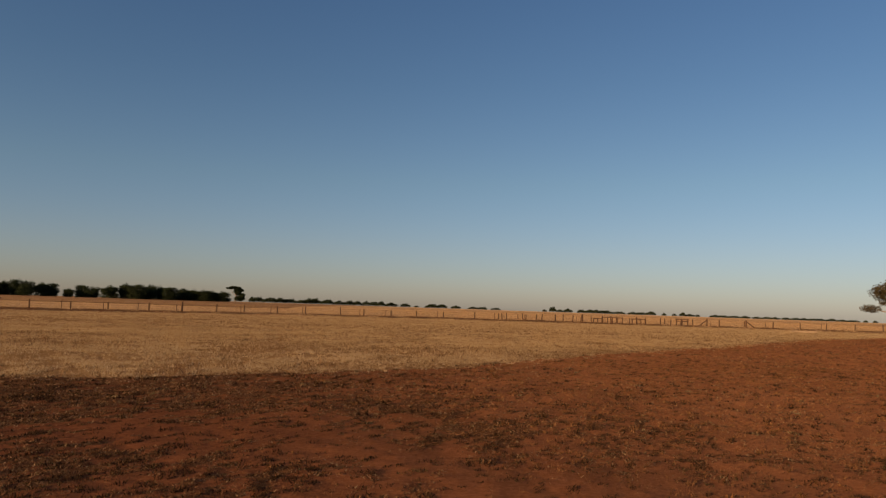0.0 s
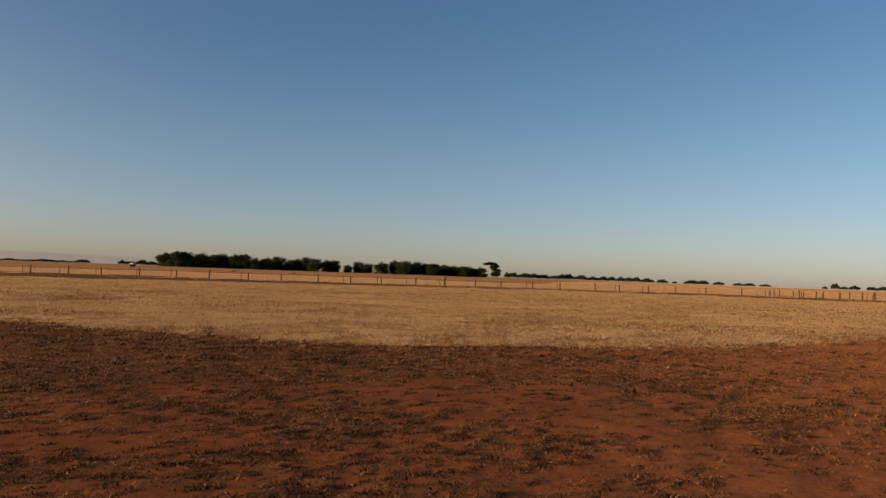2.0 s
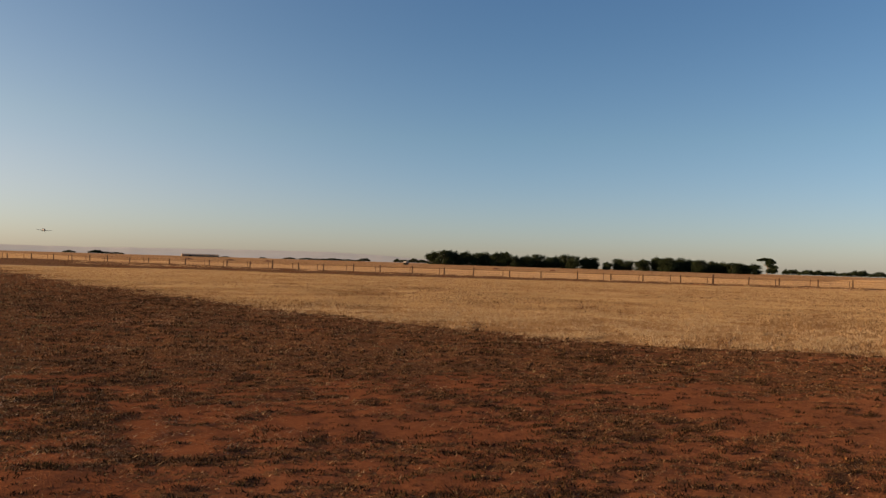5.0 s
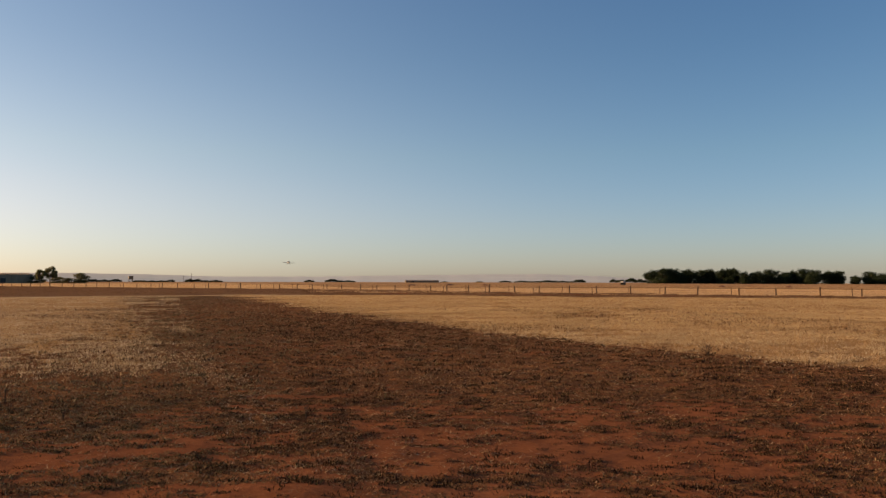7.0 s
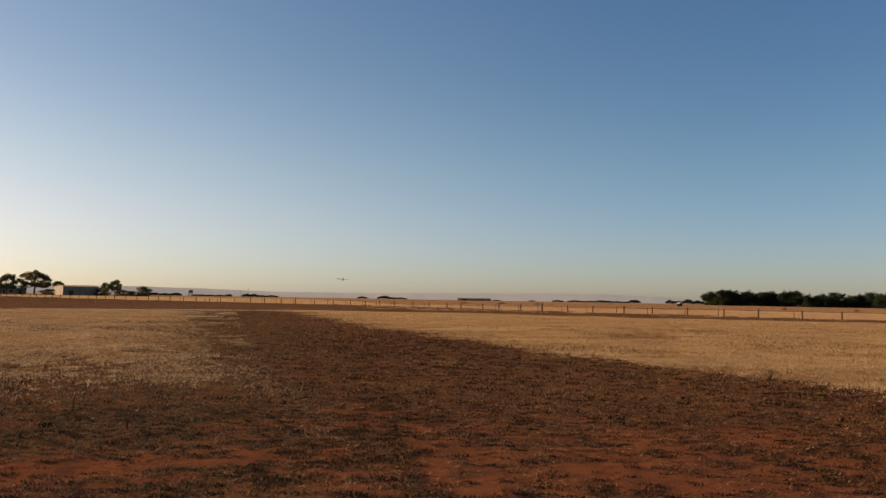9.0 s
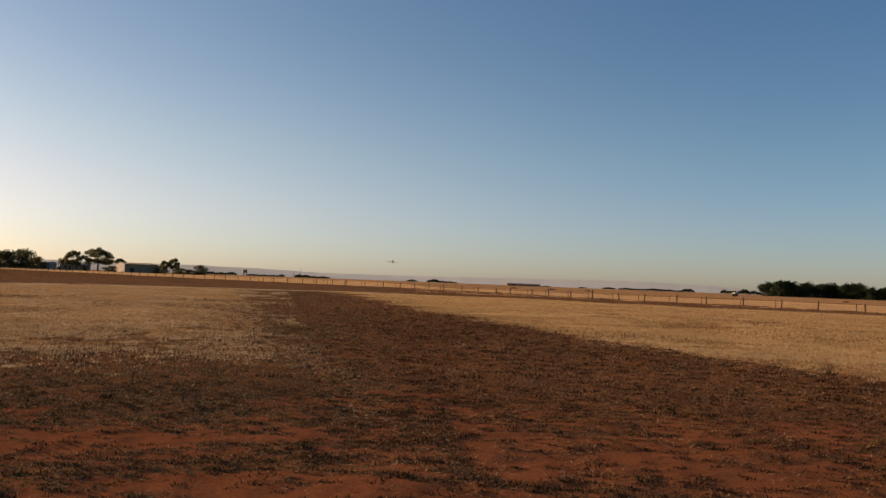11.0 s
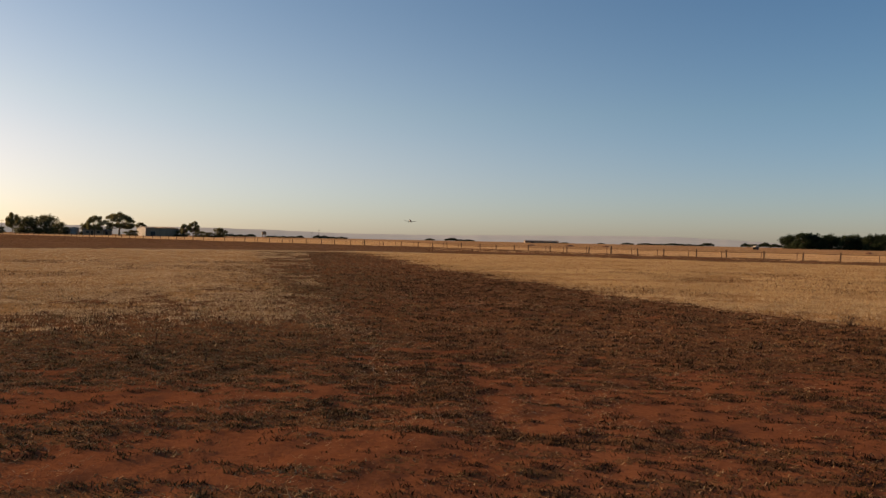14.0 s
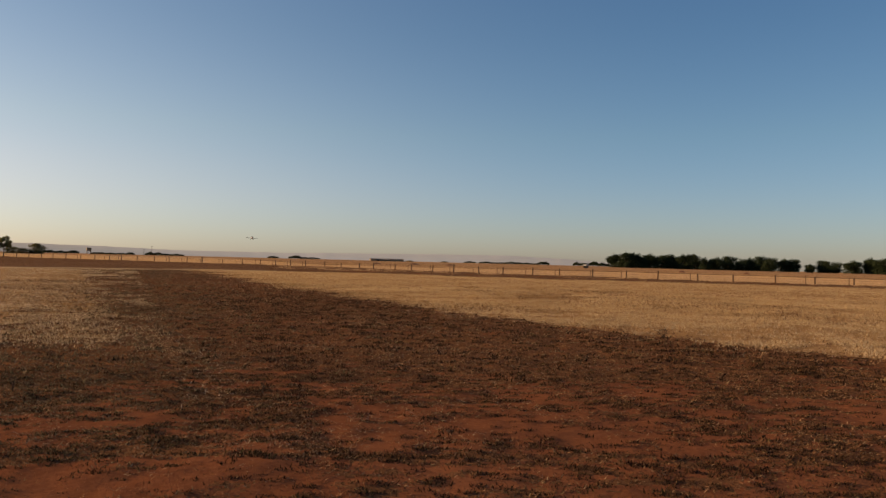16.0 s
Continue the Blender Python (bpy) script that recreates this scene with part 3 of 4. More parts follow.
umbrella = tree("umbrella_tree", "tall tree with bare trunk and flat spreading crown", "tree", [(0, 0, -0.2), (0.4, 0, 2.6), (0.2, 0.1, 4.6)],
                [(-2.7, 0, 6.9, 1.5, 1.3, 0.55), (-0.9, 0.2, 7.2, 1.9, 1.5, 0.75), (1.0, 0, 6.8, 1.7, 1.4, 0.9), (2.3, 0, 5.9, 1.3, 1.2, 0.9), (0.6, -0.3, 5.5, 1.5, 1.2, 1.0), (1.4, 0.2, 4.2, 1.4, 1.2, 1.0),
                 (3.0, 0, 3.6, 1.5, 1.3, 1.0), (2.4, 0.2, 2.0, 1.9, 1.5, 1.3), (0.9, 0, 1.9, 1.3, 1.2, 1.2)],
                0.3, 6500, 0.25, 14, LEAF_DARK)
EYE = 1.65


def plant(kinds, rows, dist, spread, seed, tall=7.6, lift=1.0, wide=1.32):
    """Rows of (azimuth where a crown begins, where it ends, elevation of its top): a tree of that size for each."""
    g = np.random.default_rng(seed)
    for q, (a0, a1, top) in enumerate(rows):
        d = dist + spread * (g.random() - 0.5)
        w = d * radians(abs(a0 - a1)) * wide
        p = spot((a0 + a1) / 2, d, float(drop(d)))
        h = (EYE + d * math.tan(radians(top)) - p.z) * lift
        copy_thing(kinds[q % len(kinds)], pose(p.x, p.y, p.z, 0, 0, 360 * g.random() if tall > 3 else (a0 + a1) / 2 + 24 * (g.random() - 0.5)) @ Matrix.Diagonal((w / 8, w / 8, max(h, 1.2) / tall, 1)))


GROVE = [(41.40, 40.45, 0.85), (40.6, 39.5, 0.94), (39.7, 38.6, 0.92), (38.8, 37.7, 0.92), (37.85, 36.9, 0.80), (37.1, 36.2, 0.89), (36.3, 35.5, 0.92), (35.6, 34.7, 0.92),
         (34.8, 33.9, 0.71), (34.0, 33.0, 0.74), (33.1, 32.2, 0.83), (32.3, 31.4, 0.66), (31.6, 30.8, 0.76), (30.9, 30.0, 0.86), (30.36, 29.52, 0.80), (29.41, 28.6, 0.75), (28.8, 28.02, 0.70)]
GROVE_EAST = [(27.64, 26.98, 0.40), (26.96, 26.05, 0.65), (26.25, 25.36, 0.57), (25.25, 24.1, 0.72), (24.0, 23.3, 0.92), (23.4, 22.35, 0.83), (22.4, 21.65, 0.87), (21.75, 20.9, 0.79),
              (21.0, 20.1, 0.73), (20.2, 19.3, 0.68), (19.4, 18.45, 0.64), (18.65, 17.7, 0.60), (17.8, 17.1, 0.50), (17.3, 16.46, 0.59)]
plant(grove_kinds, GROVE, 480, 18, 1, wide=1.24)
plant(grove_kinds, GROVE_EAST[:4], 480, 18, 2, wide=1.13)
plant(grove_kinds, GROVE_EAST[4:], 480, 18, 22, wide=1.4)
p = spot(15.95, 470, float(drop(470)))
umbrella.matrix_basis = pose(p.x, p.y, p.z, 0, 0, 16) @ Matrix.Diagonal((1.38, 1.38, 1.27, 1))
MID_ROW = [(14.9, 14.5, 0.18), (14.58, 13.84, 0.19), (13.8, 12.9, 0.16), (13.0, 12.15, 0.17), (12.2, 11.40, 0.14), (11.4, 10.6, 0.08), (10.75, 10.0, 0.2), (10.2, 9.58, 0.24), (9.43, 8.57, 0.16), (8.42, 7.63, 0.11),
           (7.49, 6.9, 0.15), (6.95, 6.35, 0.13), (6.21, 5.64, 0.15), (5.57, 5.0, 0.14), (5.08, 4.52, 0.16), (4.38, 3.55, 0.11), (3.14, 2.52, 0.09), (2.13, 1.81, -0.03), (1.30, 1.05, -0.02), (1.03, 0.3, 0.11), (0.4, -0.37, 0.09), (-0.83, -1.48, 0.05)]
plant(far_kinds, MID_ROW, 850, 30, 3, 2.9, 1.42)
RIGHT_ROW = [(-2.2, -2.9, 0.02), (-3.0, -3.6, 0.04), (-4.0, -4.6, 0.0), (-7.99, -8.28, 0.0), (-8.57, -9.00, 0.21), (-9.08, -9.52, 0.03), (-9.66, -10.24, 0.10), (-10.75, -11.25, 0.08), (-11.32, -11.9, 0.09), (-11.85, -12.4, 0.1), (-12.33, -13.32, 0.08), (-13.32, -14.17, 0.02),
             (-14.52, -15.2, 0.03), (-15.15, -15.84, 0.03), (-15.84, -16.46, 0.09), (-17.01, -17.28, 0.02), (-17.76, -18.03, 0.01), (-18.30, -18.64, 0.10), (-18.64, -19.30, 0.01), (-19.44, -19.70, 0.0)]
plant(far_kinds, RIGHT_ROW, 1000, 30, 4, 2.9, 1.36)
RIGHT_ROW_2 = [(-20.45, -21.1, 0.02), (-21.05, -21.65, 0.02), (-21.68, -22.40, 0.0), (-22.55, -23.12, 0.02), (-23.37, -23.88, -0.01), (-23.94, -24.5, 0.0), (-24.5, -25.11, 0.0), (-25.30, -25.78, 0.0), (-25.84, -26.4, 0.0), (-26.4, -26.98, 0.0),
               (-26.98, -28.04, 0.0), (-28.10, -28.62, 0.02), (-28.68, -29.4, -0.02), (-29.4, -30.04, -0.02), (-30.32, -30.54, -0.02), (-30.87, -31.15, -0.02), (-33, -34, 0.0)]
plant(far_kinds, RIGHT_ROW_2, 1100, 30, 5, 2.9, 1.3)
FAR_LEFT = [(44.04, 43.54, 0.15), (43.55, 42.89, 0.10), (42.83, 42.17, 0.22), (42.21, 41.40, 0.14), (46.72, 45.97, 0.12), (47.20, 46.79, -0.04), (48.1, 47.27, 0.0), (48.7, 48.0, 0.01), (49.36, 48.52, 0.04), (50.0, 49.3, -0.02), (50.6, 49.9, -0.03), (51.35, 50.49, 0.0),
            (52.57, 51.78, 0.0), (54.39, 53.95, -0.06), (57.25, 56.74, -0.1), (65.0, 64.13, -0.01), (65.5, 64.9, 0.0), (66.30, 65.48, 0.1), (67.94, 67.27, 0.02)]
plant(far_kinds, FAR_LEFT, 760, 40, 6, 2.9, 1.12)
FARM_FAR = [(75.04, 74.16, 0.02), (75.63, 75.04, 0.02), (76.2, 75.64, 0.1), (76.73, 76.1, 0.12), (77.97, 77.53, 0.06), (78.8, 78.11, -0.02), (79.41, 78.7, -0.02), (80.27, 79.41, 0.0), (81.89, 81.19, 0.09), (82.66, 81.89, 0.05), (83.36, 82.66, 0.09)]
plant(far_kinds, FARM_FAR, 600, 30, 7, 2.9)
FARM_BUSHES = [(84.19, 83.37, 0.47), (84.87, 84.19, 0.12), (85.55, 84.87, 0.19), (86.83, 86.10, 0.39), (90.28, 89.51, 0.16), (93.25, 92.75, 0.56), (94.5, 94.1, 0.3), (95.1, 94.3, 0.6), (95.8, 94.71, 1.08), (96.6, 95.6, 0.95), (97.3, 96.4, 0.93), (98.36, 97.92, 0.22), (98.80, 98.53, 0.25)]
plant(bush_kinds, FARM_BUSHES, 400, 14, 8)
FARM_GUMS = [(86.57, 86.03, 0.79), (86.1, 85.25, 0.95), (91.68, 89.79, 1.5), (92.91, 91.81, 1.26), (97.82, 96.98, 1.21), (102.5, 101.0, 1.1)]
plant(gum_kinds, FARM_GUMS, 384, 10, 9, wide=1.22)
plant(gum_kinds, [(89.65, 88.94, 0.82)], 450, 4, 10, wide=1.22)
for kind in grove_kinds + far_kinds + gum_kinds + bush_kinds:
    for ob in (*kind.children_recursive, kind):
        bpy.data.objects.remove(ob)

# the nearer gum at the paddock's edge: an open crown with a low side branch
gp = spot(-33.1, 110)
near_gum = tree("gum_tree", "spreading gum tree with brown-green leaves and low side branch", "tree", [(0, 0, -0.2), (0.15, 0.1, 1.6), (-0.2, 0, 3.3)],
                [(-2.5, 0.2, 5.35, 2.1, 1.8, 1.25), (-4.5, -0.3, 3.2, 1.3, 1.0, 0.55), (-1.0, 0.6, 6.4, 1.9, 1.8, 1.0), (1.2, -0.4, 6.9, 2.0, 1.8, 1.1), (3.0, 0.5, 5.6, 2.0, 1.8, 1.1), (0.3, -1.6, 5.4, 1.6, 1.5, 0.9), (3.8, -0.6, 3.9, 1.3, 1.2, 0.7), (-3.0, 0.0, 3.9, 0.7, 0.7, 0.4)],
                0.3, 17000, 0.105, 21, LEAF_DRY)
near_gum.matrix_basis = pose(gp.x, gp.y, 0, 0, 0, -33.4)


# ---------------------------------------------------------------- fences
def along(line, step, jitter=0.0, seed=0):
    """Places every step metres along a line of the plan, with the heading there."""
    g = np.random.default_rng(seed)
    pts = [Vector((x, y)) for x, y in line]
    out, left = [], 0.0
    for a, b in zip(pts, pts[1:]):
        run = (b - a).length
        s = left
        while s < run:
            q = a.lerp(b, min(1.0, max(0.0, (s + jitter * (g.random() - 0.5)) / run)))
            out.append((q.x, q.y, math.degrees(math.atan2((b - a).y, (b - a).x))))
            s += step
        left = s - run
    return out


def post_mesh(radius, tall, seed):
    g = random.Random(seed)
    bm = rod((0, 0, -0.3), (0, 0, tall), radius, radius * 0.92, 8)
    for v in bm.verts:
        k = 1 + 0.22 * (g.random() - 0.5)
        v.co.x *= k
        v.co.y *= k
        if v.co.z > 0.5:
            v.co.z += 0.05 * (g.random() - 0.5)
    me = mesh_of(bm, "post")
    me.materials.append(TIMBER)
    return me


POSTS = [post_mesh(0.082, h, q) for q, h in enumerate((0.92, 0.98, 0.86, 1.02))]
DROPPERS = [post_mesh(0.042, h, 20 + q) for q, h in enumerate((0.82, 0.88))]
STRAINER = post_mesh(0.12, 1.15, 40)
fence = thing("wire_fence", "long farm fence of weathered timber posts and rusty wire", "fence")
g = random.Random(5)
fence_places = along(FENCE_LINE, 4.2, 1.0, 1)
for q, (x, y, turn) in enumerate(fence_places):
    lean = pose(x, y, 0, g.uniform(-4, 4), g.uniform(-4, 4), g.uniform(0, 360))
    part("post", STRAINER if q % 14 == 5 else POSTS[g.randrange(4)], TIMBER, fence, at=lean)
for q, (x, y, turn) in enumerate(along(FENCE_LINE[2:], 4.2, 0.8, 2)):
    if g.random() < 0.6:
        t = radians(turn)
        part("dropper", DROPPERS[q % 2], TIMBER, fence, at=pose(x + 2.1 * math.cos(t), y + 2.1 * math.sin(t), 0, g.uniform(-5, 5), g.uniform(-5, 5), 0))
for z, thick in ((0.25, 0.006), (0.5, 0.008), (0.8, 0.014)):
    bm = bmesh.new()
    for a, b in zip(FENCE_LINE, FENCE_LINE[1:]):
        rod((*a, z), (*b, z), thick, thick, 5, bm)
    part("wire", bm, WIRE, fence)


def rail_panel(name, label, az, dist, wide, tall, n_posts, rails):
    """A timber yard panel, square to the line of sight."""
    p = spot(az, dist)
    root = thing(name, label, "fence panel", pose(p.x, p.y, 0, 0, 0, az), "stockyard panels")
    for q in range(n_posts):
        part("post", box(0.17, 0.17, tall + 0.4 + 0.06 * (q % 2), (-wide / 2 + wide * q / (n_posts - 1), 0, -0.4), 0.02), TIMBER, root)
    for z in rails:
        part("rail", box(wide + 0.3, 0.07, 0.15, (0, -0.12, z), 0.012, turn=pose(0, 0, 0, 0, 0.6, 0)), TIMBER, root)
    return root


rail_panel("stockyard_panel", "open timber yard panel of four posts under a top rail", -13.35, 113, 2.9, 0.85, 5, (0.74,))
rail_panel("stockyard_panel", "low timber rail between short yard posts", -12.25, 113, 1.3, 0.6, 3, (0.5,))
rail_panel("stockyard_panel", "small timber yard gate frame with two rails", -18.45, 114, 1.6, 0.9, 3, (0.8, 0.55))
rail_panel("stockyard_panel", "timber yard panel with leaning posts", -15.3, 113, 1.9, 0.75, 4, (0.62,))
for az, side in ((-20.2, 1), (-22.9, -1)):
    p = spot(az, 115)
    root = thing("strainer_assembly", "thick timber end post braced by a slanting stay", "fence post", pose(p.x, p.y, 0, 0, 0, az), "strainer assemblies")
    part("post", box(0.24, 0.24, 1.4, (0, 0, -0.3), 0.03), TIMBER, root)
    part("stay", rod((-side * 1.15, 0, 0.0), (0, 0, 0.9), 0.09, 0.08, 8), TIMBER, root)
for q in range(20):
    p = spot(-4.5 - 0.72 * q + g.uniform(-0.2, 0.2), 113 + g.uniform(-3, 4))
    part("post", POSTS[q % 4], TIMBER, fence, at=pose(p.x, p.y, 0, g.uniform(-6, 6), g.uniform(-6, 6), 0))


# ---------------------------------------------------------------- farm buildings
def gable_shed(name, label, az, dist, turn, long, deep, eave, ridge, wall, roof, openings, end=None):
    """A gabled building: walls, end gables, two roof sheets and its openings (u, width, height, sill). end: another
    colour for the end walls.
    """
    p = spot(az, dist, float(drop(dist)))
    root = thing(name, label, "building", pose(p.x, p.y, p.z, 0, 0, az + turn))
    for s, tag in ((-1, "front_wall"), (1, "back_wall")):
        part(tag, box(long, 0.15, eave + 0.2, (0, s * (deep / 2 - 0.075), -0.2)), wall, root)
    for s in (-1, 1):
        bm = bmesh.new()
        x0, x1 = s * (long / 2 - 0.003), s * (long / 2 + 0.147)
        prof = [(-deep / 2, -0.2), (deep / 2, -0.2), (deep / 2, eave), (0, ridge), (-deep / 2, eave)]
        a = [bm.verts.new((x0, y, z)) for y, z in prof]
        b = [bm.verts.new((x1, y, z)) for y, z in prof]
        bm.faces.new(a)
        bm.faces.new(b[::-1])
        for q in range(5):
            bm.faces.new((a[q], b[q], b[(q + 1) % 5], a[(q + 1) % 5]))
        bmesh.ops.recalc_face_normals(bm, faces=bm.faces)
        part("end_wall", bm, end or wall, root)
    pitch = math.degrees(math.atan2(ridge - eave, deep / 2))
    slope = math.hypot(deep / 2 + 0.3, (ridge - eave) * (deep / 2 + 0.3) / (deep / 2))
    for s in (-1, 1):
        m = pose(0, s * (deep / 4 + 0.15), (eave + ridge) / 2 - 0.08 * math.tan(radians(pitch)) + 0.02, -s * pitch, 0, 0)
        bm = box(long + 0.7, slope, 0.07)
        n = int(long / 0.6)
        for q in range(n):
            box(0.07, slope, 0.05, (-long / 2 + long * (q + 0.5) / n, 0, 0.066), bm=bm)
        part("roof", bm, roof, root, at=m)
    for u, w, h, sill in openings:
        d = part("door" if sill == 0 else "window", box(w, 0.1, h, (u, -deep / 2 - 0.03, sill), 0.01), DARK_OPENING if sill == 0 else GLASS_DARK, root)
        part("frame", box(w + 0.16, 0.06, 0.08, (u, -deep / 2 - 0.06, sill + h), 0.01), PALE_WALL, d)
    return root


# PALE_WALL on the ends paints in low sun catching the end walls
gable_shed("machinery_shed", "long grey corrugated iron shed with pale sunlit end wall", 88.15, 402, 28, 17.5, 9.0, 4.1, 4.75, SHED_IRON, SHED_IRON, ((-5, 2.4, 2.4, 0),), PALE_WALL)
gable_shed("farmhouse", "low grey farmhouse with pale iron roof under gum trees", 92.5, 398, 8, 8.5, 6.5, 2.7, 4.2, GREY_WALL, SHED_IRON, ((-0.6, 0.9, 2.0, 0), (-2.6, 1.4, 1.1, 0.9), (2.2, 1.4, 1.1, 0.9)), PALE_WALL)
gable_shed("long_low_shed", "long low grey shed far out on the plain", 58.78, 620, 5, 28, 10.0, 1.3, 2.1, SHED_IRON, SHED_IRON, ((-8, 2.0, 1.2, 0),))
gable_shed("house_shed", "small grey outbuilding beside the farmhouse", 91.55, 404, -6, 4.2, 4.0, 2.3, 3.0, SHED_IRON, ROOF_IRON, ((0, 1.0, 1.9, 0),))
gable_shed("garden_shed", "small dull grey iron shed between tank and bushes", 94.15, 402, 4, 3.4, 3.0, 2.9, 3.4, SHED_IRON, SHED_IRON, ((0.4, 0.9, 1.9, 0),))

p = spot(-26.7, 95)
trough = thing("water_trough", "long low grey iron stock trough by the fence", "trough", pose(p.x, p.y, 0, 0, 0, -24))
for sy in (-0.33, 0.33):
    part("side", box(2.7, 0.09, 0.22, (0, sy, -0.04), 0.02), SHED_IRON, trough)
for sx in (-1.31, 1.31):
    part("end", box(0.09, 0.56, 0.22, (sx, 0, -0.04), 0.02), SHED_IRON, trough)
part("base", box(2.52, 0.56, 0.1, (0, 0, -0.03)), SHED_IRON, trough)

p = spot(93.63, 399)
tank = thing("water_tank", "pale round corrugated rainwater tank beside the farmhouse", "water tank", pose(p.x, p.y, 0))
bm = rod((0, 0, 0), (0, 0, 3.3), 2.05, 2.05, 28)
part("tank_wall", bm, PALE_WALL, tank)
for q in range(9):
    part("rib", rod((0, 0, 0.2 + 0.36 * q), (0, 0, 0.28 + 0.36 * q), 2.09, 2.09, 28), PALE_WALL, tank)
part("tank_roof", rod((0, 0, 3.3), (0, 0, 3.75), 2.15, 0.25, 28), ROOF_IRON, tank)

p = spot(80.5, 560, float(drop(560)))
tower = thing("tank_tower", "square grey water tank on a framed stand", "water tower", pose(p.x, p.y, p.z, 0, 0, 85))
for sx in (-1.2, 1.2):
    for sy in (-1.2, 1.2):
        part("leg", box(0.22, 0.22, 2.2, (sx, sy, -0.1), 0.02), TIMBER, tower)
for sy in (-1.2, 1.2):
    part("brace", rod((-1.2, sy, 0.2), (1.2, sy, 1.9), 0.06, 0.06, 6), TIMBER, tower)
part("tank", box(3.0, 3.0, 2.3, (0, 0, 2.1), 0.08), SHED_IRON, tower)
part("lid", box(3.2, 3.2, 0.12, (0, 0, 4.4), 0.02), ROOF_IRON, tower)

p = spot(43.1, 300)
hut = thing("paddock_shelter", "small white-topped shelter with dark open front in the paddock", "shelter", pose(p.x, p.y, 0, 0, 0, 2) @ Matrix.Scale(0.82, 4))
for s in (-1, 1):
    part("side_wall", box(0.08, 1.7, 1.35, (s * 0.86, 0, -0.1), 0.01), DARK_OPENING, hut)
part("back_wall", box(1.64, 0.08, 1.35, (0, 0.81, -0.1), 0.01), DARK_OPENING, hut)
part("fascia", box(1.9, 0.1, 0.6, (0, -0.9, 1.15), 0.02), WHITE_SHEET, hut)
part("gable_sheet", box(0.1, 1.7, 0.6, (-0.95, 0, 1.15), 0.02), WHITE_SHEET, hut)
part("gable_sheet", box(0.1, 1.7, 0.6, (0.95, 0, 1.15), 0.02), WHITE_SHEET, hut)
part("roof", box(2.0, 2.0, 0.1, (0, 0.06, 1.68), 0.02, turn=pose(0, 0, 0, 3, 0, 0)), WHITE_SHEET, hut)


def pole(name, label, az, dist, tall, arm):
    p = spot(az, dist, float(drop(dist)))
    root = thing(name, label, "pole", pose(p.x, p.y, p.z, 0, 0, az + 20))
    part("shaft", rod((0, 0, -0.3), (0, 0, tall), 0.16, 0.1, 8), TIMBER, root)
    if arm:
        part("crossarm", box(1.8, 0.1, 0.12, (0, -0.14, tall - 0.5), 0.01), TIMBER, root)
    else:
        for q in range(3):
            part("element", rod((-0.7 + 0.15 * q, 0, tall - 0.3 - 0.45 * q), (0.7 - 0.15 * q, 0, tall - 0.3 - 0.45 * q), 0.05, 0.05, 6), WIRE, root)


pole("power_pole", "timber power pole with crossarm beyond the farmstead", 98.03, 440, 6.9, True)
pole("antenna_mast", "thin television aerial mast above the bushes", 95.16, 402, 10.2, False)
pole("power_pole", "timber power pole with crossarm far across the plain", 76.87, 620, 5.2, True)
pole("antenna_mast", "slender mast far across the plain", 76.33, 620, 7.4, False)


def dirt_heap(az, dist, wide, tall, seed):
    g = np.random.default_rng(seed)
    bm = bmesh.new()
    bmesh.ops.create_grid(bm, x_segments=18, y_segments=12, size=0.5)
    for v in bm.verts:
        r = min(1.0, 2 * math.hypot(v.co.x, v.co.y))
        v.co.z = tall * (math.cos(r * math.pi / 2) ** 0.8 if r < 1 else 0) * (0.8 + 0.4 * g.random()) - 0.05
        v.co.x *= wide
        v.co.y *= wide * 0.7
    p = spot(az, dist)
    ob = new("dirt_heap", mesh_of(bm, "dirt_heap"))
    ob.data.materials.append(HEAP_SOIL)
    ob.matrix_basis = pose(p.x, p.y, 0, 0, 0, az)
    tagged(ob, "low heap of red-brown soil out in the paddock", "dirt heap", "soil heaps")


for az, d, w, h, s in ((59.54, 235, 3.2, 0.45, 1), (56.6, 240, 4.0, 0.5, 2), (53.8, 240, 3.4, 0.45, 3), (36.0, 210, 2.0, 0.5, 4), (31.5, 205, 1.8, 0.5, 5)):
    dirt_heap(az, d, w, h, s)


# ---------------------------------------------------------------- the light aircraft on its approach
def loft(sections, sides=14):
    """A closed skin through elliptical sections (y, half width, half height, z)."""
    bm = bmesh.new()
    rows = []
    for y, w, h, z in sections:
        rows.append([bm.verts.new((w * math.cos(2 * math.pi * q / sides), y, z + h * math.sin(2 * math.pi * q / sides))) for q in range(sides)])
    for a, b in zip(rows, rows[1:]):
        for q in range(sides):
            bm.faces.new((a[q], a[(q + 1) % sides], b[(q + 1) % sides], b[q]))
    bm.faces.new(rows[0])
    bm.faces.new(rows[-1][::-1])
    bmesh.ops.recalc_face_normals(bm, faces=bm.faces)
    for fc in bm.faces:
        fc.smooth = True
    return bm


def wing(root_at, tip_at, root_chord, tip_chord, thick):
    """One half of a wing from root to tip."""
    bm = bmesh.new()
    prof = ((0.0, 0.0), (0.12, 0.5), (0.4, 0.62), (1.0, 0.02), (0.4, -0.3), (0.12, -0.35))
    rows = []
    for (x, y, z), c, t in ((root_at, root_chord, thick), (tip_at, tip_chord, thick * 0.6)):
        rows.append([bm.verts.new((x, y + c * u, z + t * v)) for u, v in prof])
    for q in range(6):
        bm.faces.new((rows[0][q], rows[0][(q + 1) % 6], rows[1][(q + 1) % 6], rows[1][q]))
    bm.faces.new(rows[0])
    bm.faces.new(rows[1][::-1])
    bmesh.ops.recalc_face_normals(bm, faces=bm.faces)
    return bm


